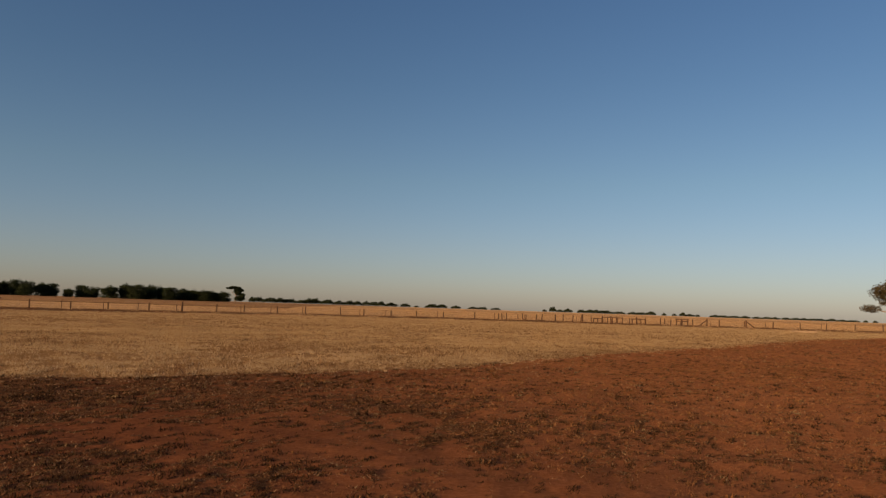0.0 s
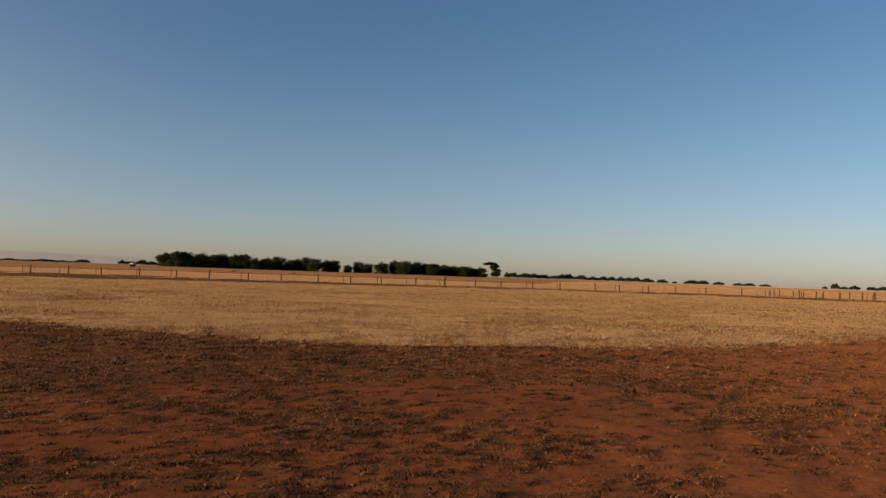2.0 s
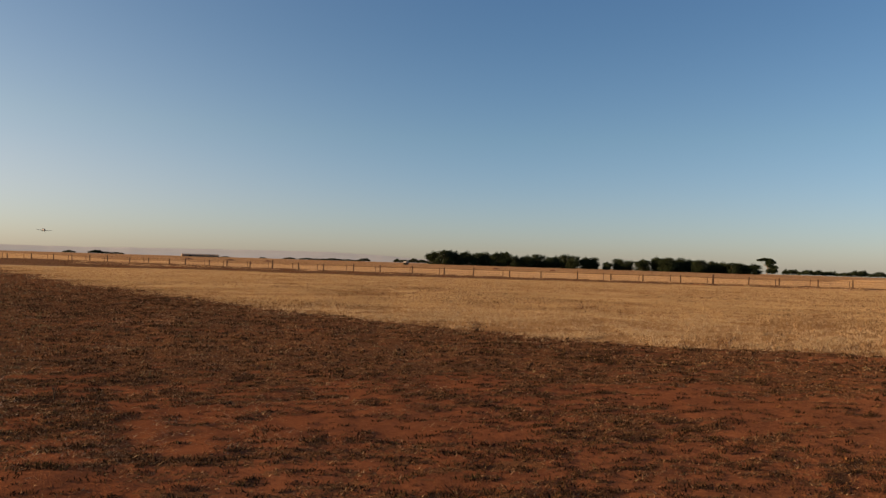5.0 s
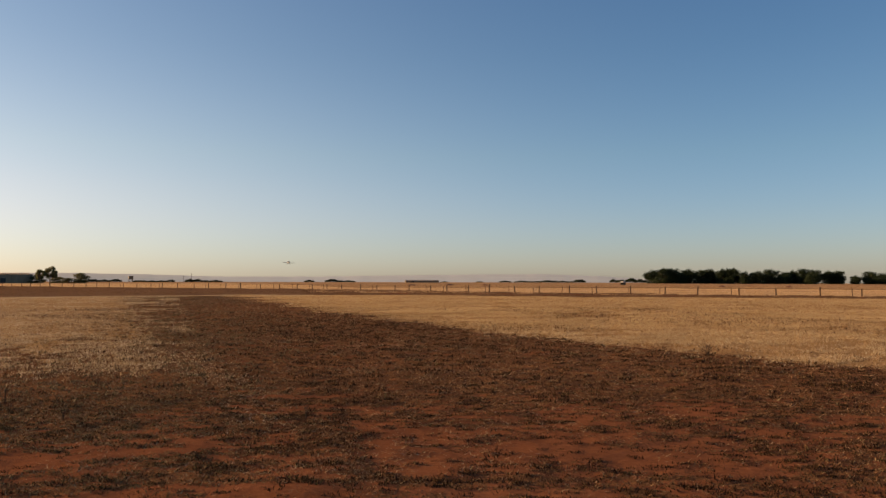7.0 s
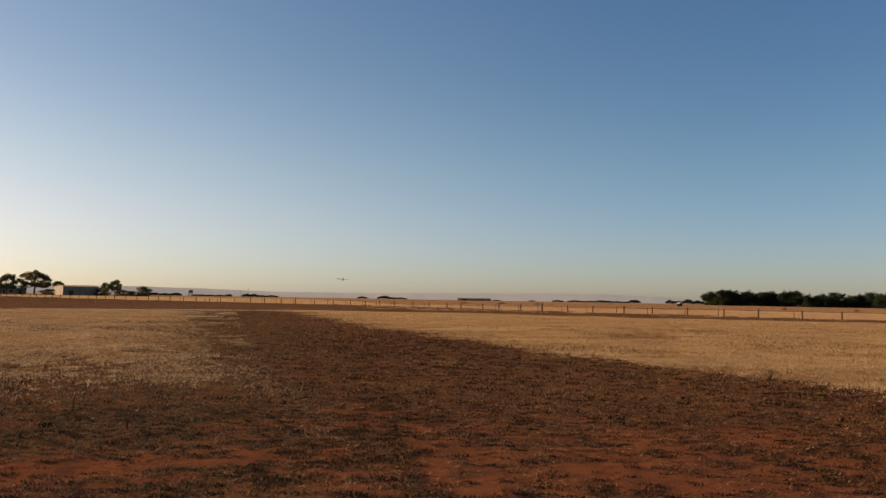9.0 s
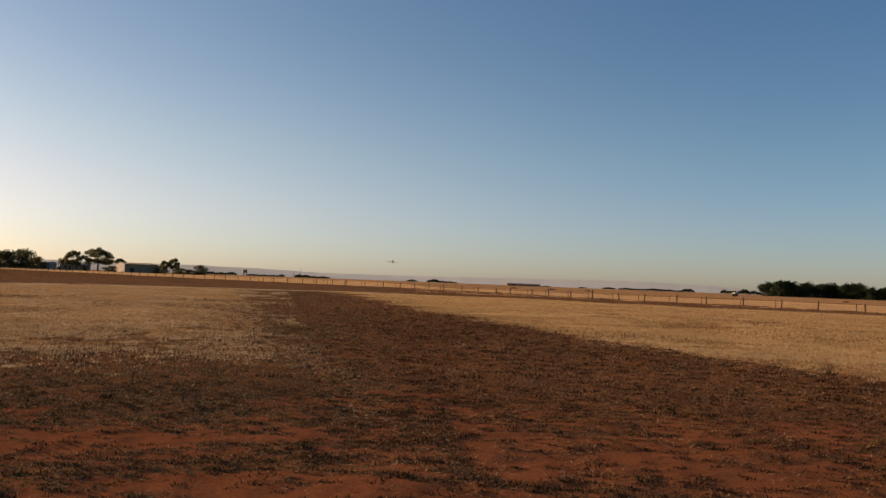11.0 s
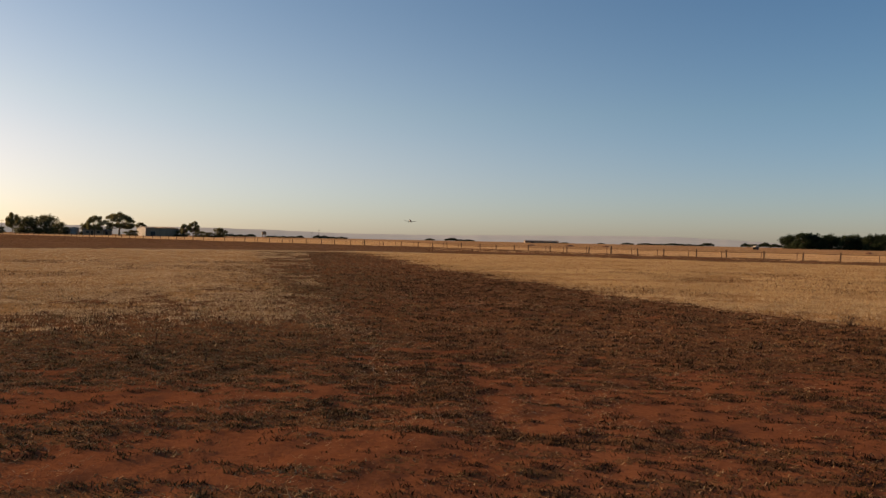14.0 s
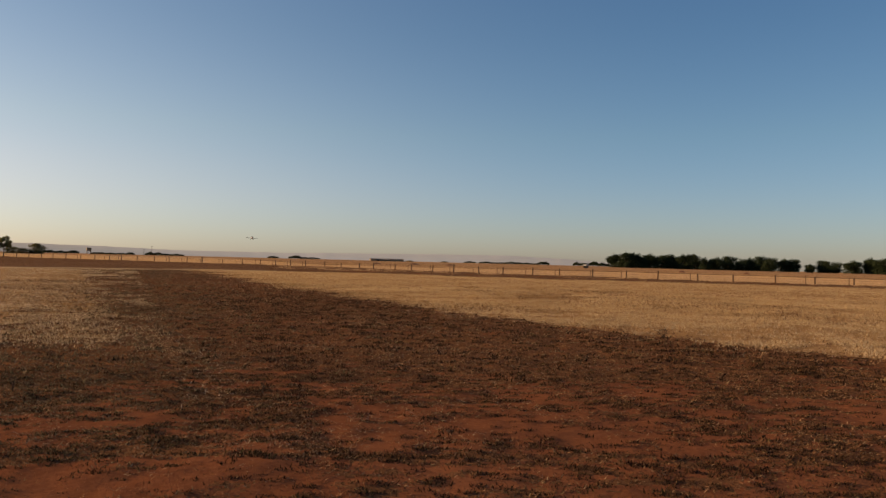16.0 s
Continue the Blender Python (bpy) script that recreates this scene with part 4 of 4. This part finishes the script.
ap = spot(69.2, 480, 1.65 + 480 * math.tan(radians(1.35)))
craft = thing("light_aircraft", "small low-wing light aircraft with fixed wheels, flying low", "aircraft", pose(ap.x, ap.y, ap.z, -3, 3, 69.2 + 12))
part("fuselage", loft([(-2.5, 0.3, 0.32, 0.0), (-2.2, 0.45, 0.48, 0.0), (-1.2, 0.55, 0.6, 0.05), (0.2, 0.56, 0.62, 0.1), (1.6, 0.4, 0.45, 0.15), (3.6, 0.14, 0.2, 0.3), (4.1, 0.06, 0.1, 0.35)]), PLANE_PAINT, craft)
part("canopy", loft([(-1.0, 0.1, 0.05, 0.62), (-0.5, 0.42, 0.32, 0.62), (0.3, 0.44, 0.4, 0.62), (1.2, 0.3, 0.22, 0.55), (1.6, 0.1, 0.05, 0.5)]), GLASS_DARK, craft)
for s in (-1, 1):
    part("wing", wing((s * 0.4, -0.9, -0.3), (s * 4.1, -0.7, 0.12), 1.5, 1.0, 0.24), PLANE_DARK, craft)
    part("tailplane", wing((s * 0.1, 3.2, 0.35), (s * 1.5, 3.4, 0.38), 0.8, 0.5, 0.1), PLANE_DARK, craft)
    leg = part("gear_leg", rod((s * 0.9, -0.5, -0.25), (s * 1.0, -0.5, -0.85), 0.05, 0.04, 8), PLANE_DARK, craft)
    part("wheel", rod((s * 1.0 - 0.08, -0.5, -0.98), (s * 1.0 + 0.08, -0.5, -0.98), 0.2, 0.2, 14), RUBBER, leg)
part("fin", box(0.1, 0.8, 1.2, (0, 3.7, 0.35), 0.03), PLANE_PAINT, craft)
nose_leg = part("gear_leg", rod((0, -2.0, -0.3), (0, -2.05, -0.9), 0.05, 0.04, 8), PLANE_DARK, craft)
part("wheel", rod((-0.07, -2.05, -1.0), (0.07, -2.05, -1.0), 0.18, 0.18, 14), RUBBER, nose_leg)
part("spinner", loft([(-2.85, 0.02, 0.02, 0.0), (-2.7, 0.13, 0.13, 0.0), (-2.5, 0.19, 0.19, 0.0)]), PLANE_PAINT, craft)
part("propeller", box(0.14, 0.05, 1.8, (0, -2.62, -0.9), 0.02, turn=pose(0, 0, 0, 0, 0, 0)), PLANE_DARK, craft)


# ---------------------------------------------------------------- grass, weeds and litter
def scatter(n, r0, r1, az0, az1, seed):
    """n places spread evenly over a sector of the plan."""
    g = np.random.default_rng(seed)
    r = np.sqrt(r0**2 + (r1**2 - r0**2) * g.random(n))
    a = np.radians(az0 + (az1 - az0) * g.random(n))
    return -r * np.sin(a), r * np.cos(a), g


ROW = (math.cos(radians(62)), math.sin(radians(62)))  # the way the old sowing rows run


def blades(name, label, category, x, y, per, tall, wide, lean, spread, mat, g, lift=0.0, tri=False, drawn=1.0):
    """Tufts of single blades: per blades at each place, of the given height and width (arrays or numbers). drawn: how far a tuft is drawn out along the rows."""
    n = len(x) * per
    X, Y = np.repeat(x, per), np.repeat(y, per)
    T = np.repeat(np.broadcast_to(tall, x.shape), per) * (0.55 + 0.75 * g.random(n))
    Wd = np.repeat(np.broadcast_to(wide, x.shape), per) * (0.6 + 0.8 * g.random(n))
    sp = np.repeat(np.broadcast_to(spread, x.shape), per)
    a, rr = 2 * np.pi * g.random(n), sp * np.sqrt(g.random(n))
    ou, ov = rr * np.cos(a) * drawn, rr * np.sin(a)
    bx, by = X + ou * ROW[0] - ov * ROW[1], Y + ou * ROW[1] + ov * ROW[0]
    bz = height(bx, by) - 0.01 + lift * g.random(n)
    tilt = np.radians(lean[0] + (lean[1] - lean[0]) * g.random(n))
    b = 2 * np.pi * g.random(n)
    dx, dy, dz = np.sin(tilt) * np.cos(b), np.sin(tilt) * np.sin(b), np.cos(tilt)
    c = 2 * np.pi * g.random(n)
    sx, sy = np.cos(c) * Wd / 2, np.sin(c) * Wd / 2
    base = np.stack([bx, by, bz], -1)
    v0, v1 = base + np.stack([sx, sy, 0 * sx], -1), base - np.stack([sx, sy, 0 * sx], -1)
    mid_p = base + 0.6 * T[:, None] * np.stack([dx * 0.7, dy * 0.7, np.maximum(dz, 0.12)], -1)
    tip = base + T[:, None] * np.stack([dx, dy, np.maximum(dz * 0.92, 0.1)], -1)
    v2, v3 = mid_p - 0.7 * np.stack([sx, sy, 0 * sx], -1), tip
    corners = (v0, v1, v3) if tri else (v0, v1, v2, v3)
    v = np.stack(corners, 1).reshape(-1, 3)
    me = raw_mesh(name, v, np.arange(len(v)).reshape(-1, len(corners)), mat)
    return tagged(new(name, me), label, category, kind="stuff")


def fuzzy_zone(x, y, g):
    """The zone at each place, with its border blurred by up to a metre or so."""
    s = 0.2 + 0.007 * np.hypot(x, y)
    return zone(x + s * g.normal(size=len(x)), y + s * g.normal(size=len(x)))


def keep(x, y, mask):
    return x[mask], y[mask]


# straw-coloured standing grass of the main paddock and the one beside it: fine near its edge, coarser far away
for q, (n, r0, r1, per, tall, wide, spread) in enumerate(((105000, 11, 28, 9, 0.09, 0.01, 0.1), (130000, 19, 52, 6, 0.085, 0.017, 0.18), (110000, 38, 108, 5, 0.085, 0.04, 0.4))):
    x, y, gg = scatter(n, r0, r1, -34, 104, 30 + q)
    r, az = np.hypot(x, y), np.degrees(np.arctan2(-x, y))
    streak = 0.4 * field_noise(x, y, 2.6, 12) + 0.35 * field_noise(x, y, 0.9, 13) + 0.25 * field_noise(x, y, 9.0, 17)
    thin = np.where(az > 74, 0.15 * (1 - smooth(13, 24, r)) + 0.03 * (1 - smooth(24, 60, r)), 0.03 * (1 - smooth(15, 24, r)) + 0.05 * smooth(21, 24, r) * (1 - smooth(28, 33, r)) * (1 - smooth(10, 22, az)))
    share = (1 - smooth(19, 28, r), smooth(19, 28, r) * (1 - smooth(38, 52, r)), smooth(38, 52, r))[q]
    x, y = keep(x, y, (fuzzy_zone(x, y, gg) == 1) & (share > gg.random(n)) & (np.maximum(0.1 + np.where(az > 74, 2.2, 5.5) * (streak - thin - 0.41 + 0.12 * smooth(20, 45, r)), np.where(az > 74, (0.85, 0.9, 1.0)[q], np.where(az < 12, (0.3, 0.6, 0.95)[q], (0.14, 0.22, 0.5)[q])) - thin) > gg.random(n)))
    edge = (zone(x + gg.normal(0, 1.8, len(x)), y + gg.normal(0, 1.8, len(x))) == 0) & (y > 0.29 * -x) & (gg.random(len(x)) < 0.6)
    x, y = keep(x, y, ~edge)
    side = y < 0.29 * -x
    bald = side & (0.5 * field_noise(x, y, 1.3, 33) + 0.3 * field_noise(x, y, 0.45, 34) + 0.2 * field_noise(x, y, 5.0, 35) < 0.46 - 0.26 * smooth(15, 40, np.hypot(x, y))) & (gg.random(len(x)) < 0.8)
    for sel, mat, what, up_to in ((~side, STRAW if q == 0 else STRAW_FAR, "dry straw-coloured paddock grass standing in short tufts", 1.0), (side & ~bald, STRAW_DULL, "dull straw-coloured grass standing in thin patchy tufts", 0.75)):
        blades("dry_grass", what, "grass", x[sel], y[sel], per, up_to * tall, wide, (4, 45), spread, mat, gg, tri=True)
# stray tufts that have spread out of the grass onto the soil
n = 90000
x, y, gg = scatter(n, 11, 60, -34, 104, 47)
sx, sy = gg.normal(0, 0.7, n), gg.normal(0, 0.7, n)
x, y = keep(x, y, (zone(x, y) == 0) & (zone(x + sx, y + sy) == 1) & (gg.random(n) < np.where(y < 0.32 * -x, 0.22, 0.7)))
blades("stray_grass", "stray straw-coloured tufts at the edge of the paddock", "grass", x, y, 8, 0.075, 0.008 + 0.0003 * np.hypot(x, y), (10, 65), 0.1, STRAW, gg, tri=True)
# sparse grass along the strip
x, y, gg = scatter(60000, 10, 78, 66, 90, 40)
x, y = keep(x, y, inside(SPARSE, x, y) & (field_noise(x, y, 1.2, 20) + 0.5 * gg.random(60000) > 0.98))
blades("sparse_grass", "thin straw-coloured grass fringing the bare strip", "grass", x, y, 6, 0.07 + 0.0003 * np.hypot(x, y), 0.008 + 0.0005 * np.hypot(x, y), (20, 75), 0.2, STRAW_DULL, gg, tri=True)

def bare_ground(x, y, g):
    zz = fuzzy_zone(x, y, g)
    return (zz == 0) | ((zz == 1) & (y < 0.32 * -x) & (g.random(len(x)) < 0.6 * (1 - smooth(14, 28, np.hypot(x, y)))))


def by_colour(x, y, g):
    """Splits places on the soil by weed colour: orange-brown eastward, put in for plants seen sunlit, olive, dark
    brown.
    """
    az = np.degrees(np.arctan2(-x, y))
    tan = (az + 26 * (g.random(len(x)) - 0.5) < 4) & (g.random(len(x)) < 0.5 + 0.3 * smooth(12, 26, np.hypot(x, y)))
    olive = ~tan & (g.random(len(x)) < 0.1 + 0.65 * smooth(66, 80, az))
    return tan, olive, ~tan & ~olive


# a mat of small dead leaves and bits of stalk, ragged and streaky, on the soil
for q, (n, r0, r1, per, tall, wide, spread) in enumerate(((120000, 4.5, 15, 5, 0.04, 0.012, 0.045), (120000, 10, 36, 5, 0.06, 0.022, 0.08), (80000, 22, 86, 5, 0.1, 0.055, 0.25))):
    x, y, gg = scatter(n, r0, r1, -36, 104, 41 + q)
    r = np.hypot(x, y)
    share = (1 - smooth(10, 15, r), smooth(10, 15, r) * (1 - smooth(22, 36, r)), smooth(22, 36, r))[q]
    x, y = keep(x, y, bare_ground(x, y, gg) & (share > gg.random(n)) & (smooth(0.44, 0.57, weed_cover(x, y) + (0.0, 0.02, 0.06)[q]) * (0.5 + 0.5 * smooth(5.5, 8.5, np.hypot(x, y))) > gg.random(n)))
    for sel, mat, what in zip(by_colour(x, y, gg), (DRY_WEEDS, MAT_OLIVE, MAT_BROWN), ("orange-brown dry weeds thinly spread over red soil", "olive-brown matted dead weeds over bare soil", "dark brown matted dead weeds over bare red soil")):
        blades("dead_weeds", what, "weeds", x[sel], y[sel], per, ((0.55, 0.85, 0.85)[q] if mat is DRY_WEEDS else 1.0) * tall, wide, (45, 88), spread, mat, gg, 0.012, tri=True, drawn=1.8)
# dead weeds that have crept into the edge of the grass, and brown patches drawn out along the rows within it
n = 130000
x, y, gg = scatter(n, 11, 46, -20, 104, 48)
ox, oy = gg.normal(0, 2.0, n), gg.normal(0, 2.0, n)
x, y = keep(x, y, (zone(x, y) == 1) & (zone(x + ox, y + oy) == 0) & (gg.random(n) < 0.4 + 0.35 * smooth(0, 20, np.degrees(np.arctan2(-x, y)))))
blades("dead_weeds", "brown dead weeds among the front tufts of the dry grass", "weeds", x, y, 5, 0.085, 0.012 + 0.0006 * np.hypot(x, y), (25, 80), 0.12, MAT_BROWN, gg, tri=True, drawn=1.6)
n = 4200
x, y, gg = scatter(n, 16, 46, -30, 104, 49)
x, y = keep(x, y, (zone(x, y) == 1) & (0.5 * field_noise(x, y, 4.0, 37) + 0.5 * gg.random(n) > 0.62))
size = 0.5 + gg.random(len(x))
blades("weed_patches", "brown weed patches scattered through the dry grass", "weeds", x, y, 30, 0.09 + 0.05 * gg.random(len(x)), 0.014 + 0.0007 * np.hypot(x, y), (15, 70), 0.34 * size, MAT_BROWN, gg, tri=True, drawn=4.0)
# low leafy clumps standing apart, each with its own long shadow
for q, (n, r0, r1, per, tall, wide, spread) in enumerate(((22000, 3.5, 13, 30, 0.04, 0.015, 0.046), (30000, 9, 40, 16, 0.07, 0.027, 0.075))):
    x, y, gg = scatter(n, r0, r1, -36, 104, 71 + q)
    r = np.hypot(x, y)
    share = (1 - smooth(9, 13, r), smooth(9, 13, r) * (1 - 0.7 * smooth(22, 40, r)))[q]
    x, y = keep(x, y, bare_ground(x, y, gg) & (share > gg.random(n)) & ((weed_cover(x, y) + 0.32 * (gg.random(n) - 0.5) > 0.535) | (gg.random(n) < 0.1 + 0.08 * (1 - smooth(7, 9, r)))))
    size = 0.45 + 0.95 * gg.random(len(x)) ** 2
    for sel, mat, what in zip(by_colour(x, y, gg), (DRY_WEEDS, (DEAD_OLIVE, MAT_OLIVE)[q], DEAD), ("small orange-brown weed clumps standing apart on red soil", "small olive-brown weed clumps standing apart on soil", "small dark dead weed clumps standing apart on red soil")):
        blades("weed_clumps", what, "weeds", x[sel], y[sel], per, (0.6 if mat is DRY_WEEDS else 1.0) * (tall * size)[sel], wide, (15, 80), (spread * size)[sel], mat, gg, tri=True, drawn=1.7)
n = 14000
x, y, gg = scatter(n, 1.0, 14, -36, 324, 75)
r, az = np.hypot(x, y), np.degrees(np.arctan2(-x, y))
x, y = keep(x, y, ((r < 4.2) | (az < -36) | (az > 104)) & (zone(x, y) != 1) & (weed_cover(x, y) + 0.3 * (gg.random(n) - 0.5) > 0.46))
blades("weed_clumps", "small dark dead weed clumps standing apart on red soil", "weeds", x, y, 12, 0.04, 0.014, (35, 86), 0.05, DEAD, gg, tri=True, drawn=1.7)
# small tufts all over the soil, evenly spread but for the swept places, each a hand's width across
n = 30000
x, y, gg = scatter(n, 4.4, 26, -36, 48, 77)
r, az = np.hypot(x, y), np.degrees(np.arctan2(-x, y))
x, y = keep(x, y, (zone(x, y) == 0) & ((0.1 + 0.42 * field_noise(x, y, 1.1, 38)) * (1 - 0.85 * bareness(x, y)) * (0.55 + 0.45 * smooth(12, 28, az)) * (1 - smooth(28, 48, az)) * (1 - 0.5 * smooth(14, 26, r)) > gg.random(n)))
size = 0.6 + 0.9 * gg.random(len(x)) ** 2
tan = np.degrees(np.arctan2(-x, y)) + 24 * (gg.random(len(x)) - 0.5) < 8
tan &= gg.random(len(x)) < 0.65
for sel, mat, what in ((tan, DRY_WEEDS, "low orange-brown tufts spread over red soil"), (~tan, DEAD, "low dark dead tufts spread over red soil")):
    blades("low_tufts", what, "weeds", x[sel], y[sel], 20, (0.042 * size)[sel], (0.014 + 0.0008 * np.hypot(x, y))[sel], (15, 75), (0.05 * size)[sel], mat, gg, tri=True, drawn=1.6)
# thin stems standing singly all over the soil
n = 64000
x, y, gg = scatter(n, 3.5, 16, -36, 104, 46)
x, y = keep(x, y, (zone(x, y) == 0) & (0.6 * field_noise(x, y, 0.9, 21) + 0.4 * field_noise(x, y, 3.0, 22) + 0.4 * gg.random(n) > 0.66 + 0.2 * bareness(x, y)))
blades("thin_stems", "thin orange-brown dry stems scattered over the soil", "grass", x, y, 4, 0.04, 0.0045, (20, 85), 0.1, STEM, gg, tri=True)
# pale straws lying loose
n = 70000
x, y, gg = scatter(n, 3.5, 24, -36, 104, 43)
r, az = np.hypot(x, y), np.degrees(np.arctan2(-x, y))
x, y = keep(x, y, (zone(x, y) == 0) & (0.6 * field_noise(x, y, 0.8, 14) + 0.4 * gg.random(n) + 0.45 * np.exp(-(((az - 63) / 2.2) ** 2) - ((r - 7.0) / 0.45) ** 2) + 0.29 * smooth(15, 55, az) > 0.97))
blades("straw_litter", "loose pale straws lying over the red soil", "straw", x, y, 6, 0.06, 0.005 + 0.0004 * np.hypot(x, y), (62, 90), 0.1, LITTER, gg, 0.02, tri=True)
# the drift of paler straws beside the sparse grass
n = 16000
x, y, gg = scatter(n, 8, 21, 66, 84, 50)
r, az = np.hypot(x, y), np.degrees(np.arctan2(-x, y))
x, y = keep(x, y, (zone(x, y) == 0) & (np.exp(-(((az - 74.2 - 0.75 * (r - 13)) / 2.2) ** 2)) * smooth(7.5, 9, r) * (1 - smooth(17, 21, r)) > 0.3 + 3.2 * gg.random(n)))
blades("straw_litter", "pale broken straws drifted over the dead weeds", "straw", x, y, 5, 0.07, 0.005 + 0.0004 * np.hypot(x, y), (45, 86), 0.22, STRAW_DULL, gg, 0.02, tri=True, drawn=1.5)
# clods
n = 40000
x, y, gg = scatter(n, 3.5, 15, -36, 104, 44)
x, y = keep(x, y, (zone(x, y) == 0) & (field_noise(x, y, 0.5, 25) + 0.6 * gg.random(n) > 0.6))
blades("soil_clods", "small crumbs of red soil", "soil", x, y, 3, 0.014, 0.03, (30, 75), 0.03, CLOD, gg, tri=True)
# weeds of the verge under the fence and clods of the ploughed strip
n = 120000
x, y, gg = scatter(n, 68, 250, -36, 104, 45)
x, y = keep(x, y, zone(x, y) == 4)
near = np.hypot(x, y) < 130
blades("verge_weeds", "low brown weeds along the foot of the fence", "weeds", x[near], y[near], 4, np.where(y[near] > 0.4 * -x[near], 0.17, 0.09), 0.06, (10, 65), 0.5, VERGE, gg, tri=True)
blades("plough_stubble", "dark brown stubble of the ploughed strip", "stubble", x[~near], y[~near], 3, 0.09, 0.1, (10, 65), 0.8, VERGE, gg, tri=True)

# dry grass of the paddocks beyond the fence, coarser with distance
PADDOCK = fibre("paddock_grass", [(0.0, (0.4114, 0.2549, 0.1248)), (0.6, (0.5102, 0.3371, 0.172)), (1.0, (0.5925, 0.4276, 0.2494))], 0.85, 0.4)
BROWN = fibre("brown_paddock_grass", [(0.0, (0.2132, 0.1224, 0.06093)), (0.6, (0.3123, 0.1918, 0.1001)), (1.0, (0.4113, 0.2856, 0.161))], 0.85, 0.45)
for q, (n, r0, r1, per, tall, wide, spread) in enumerate(((70000, 80, 260, 4, 0.11, 0.11, 0.8), (45000, 260, 900, 3, 0.16, 0.38, 2.0), (16000, 900, 3000, 2, 0.2, 0.9, 5.0))):
    x, y, gg = scatter(n, r0, r1, -36, 104, 60 + q)
    zz = zone(x, y)
    for code, mat, what in ((2, PADDOCK, "pale dry grass of the paddock beyond the fence"), (3, BROWN, "reddish-brown dry grass of the far paddock")):
        a, b = keep(x, y, zz == code)
        if len(a):
            blades("paddock_grass", what, "grass", a, b, per, tall, wide, (5, 50), spread, mat, gg, tri=True)


# ---------------------------------------------------------------- single dead plants
def dead_plant(name, label, az, dist, tall, stems, lean, seed):
    """A dry plant: a few bent stems with side twigs."""
    g = random.Random(seed)
    p = spot(az, dist)
    root = thing(name, label, "dead plant", pose(p.x, p.y, float(height(np.array([p.x]), np.array([p.y]))[0]), 0, 0, 360 * g.random()), "single dead plants")
    for q in range(stems):
        a, up = 2 * math.pi * q / stems + g.random(), tall * g.uniform(0.7, 1.1)
        bend = lean * g.uniform(0.5, 1.2)
        m = Vector((bend * 0.35 * math.cos(a), bend * 0.35 * math.sin(a), up * 0.6))
        e = Vector((bend * math.cos(a), bend * math.sin(a), up))
        bm = rod((0, 0, -0.02), m, 0.006, 0.005, 5)
        rod(m, e, 0.005, 0.002, 5, bm)
        for w in range(4):
            t = m.lerp(e, g.random())
            rod(t, t + Vector((g.uniform(-1, 1), g.uniform(-1, 1), g.uniform(0.2, 0.9))) * 0.25 * tall, 0.003, 0.0015, 4, bm)
        part("stem", bm, STALK, root)


STALK = surface("dry_stalk", (0.04, 0.023, 0.012), (0.09, 0.05, 0.026), 20.0, 0.9)
dead_plant("dead_shrub", "small dark dead shrub at the edge of the grass", 37.9, 17.6, 0.24, 9, 0.2, 1)
dead_plant("dry_stalk", "single thin dry stalk standing in the weeds", 88.2, 11.6, 0.3, 2, 0.03, 2)
dead_plant("dry_stalk", "single thin dry stalk standing in the weeds", 84.8, 10.2, 0.2, 2, 0.03, 3)
dead_plant("dry_stalk", "single thin dry stalk standing in the weeds", 68.5, 9.4, 0.18, 2, 0.04, 4)
dead_plant("dry_stalk", "single thin dry stalk standing in the weeds", 44.2, 12.4, 0.2, 2, 0.04, 5)
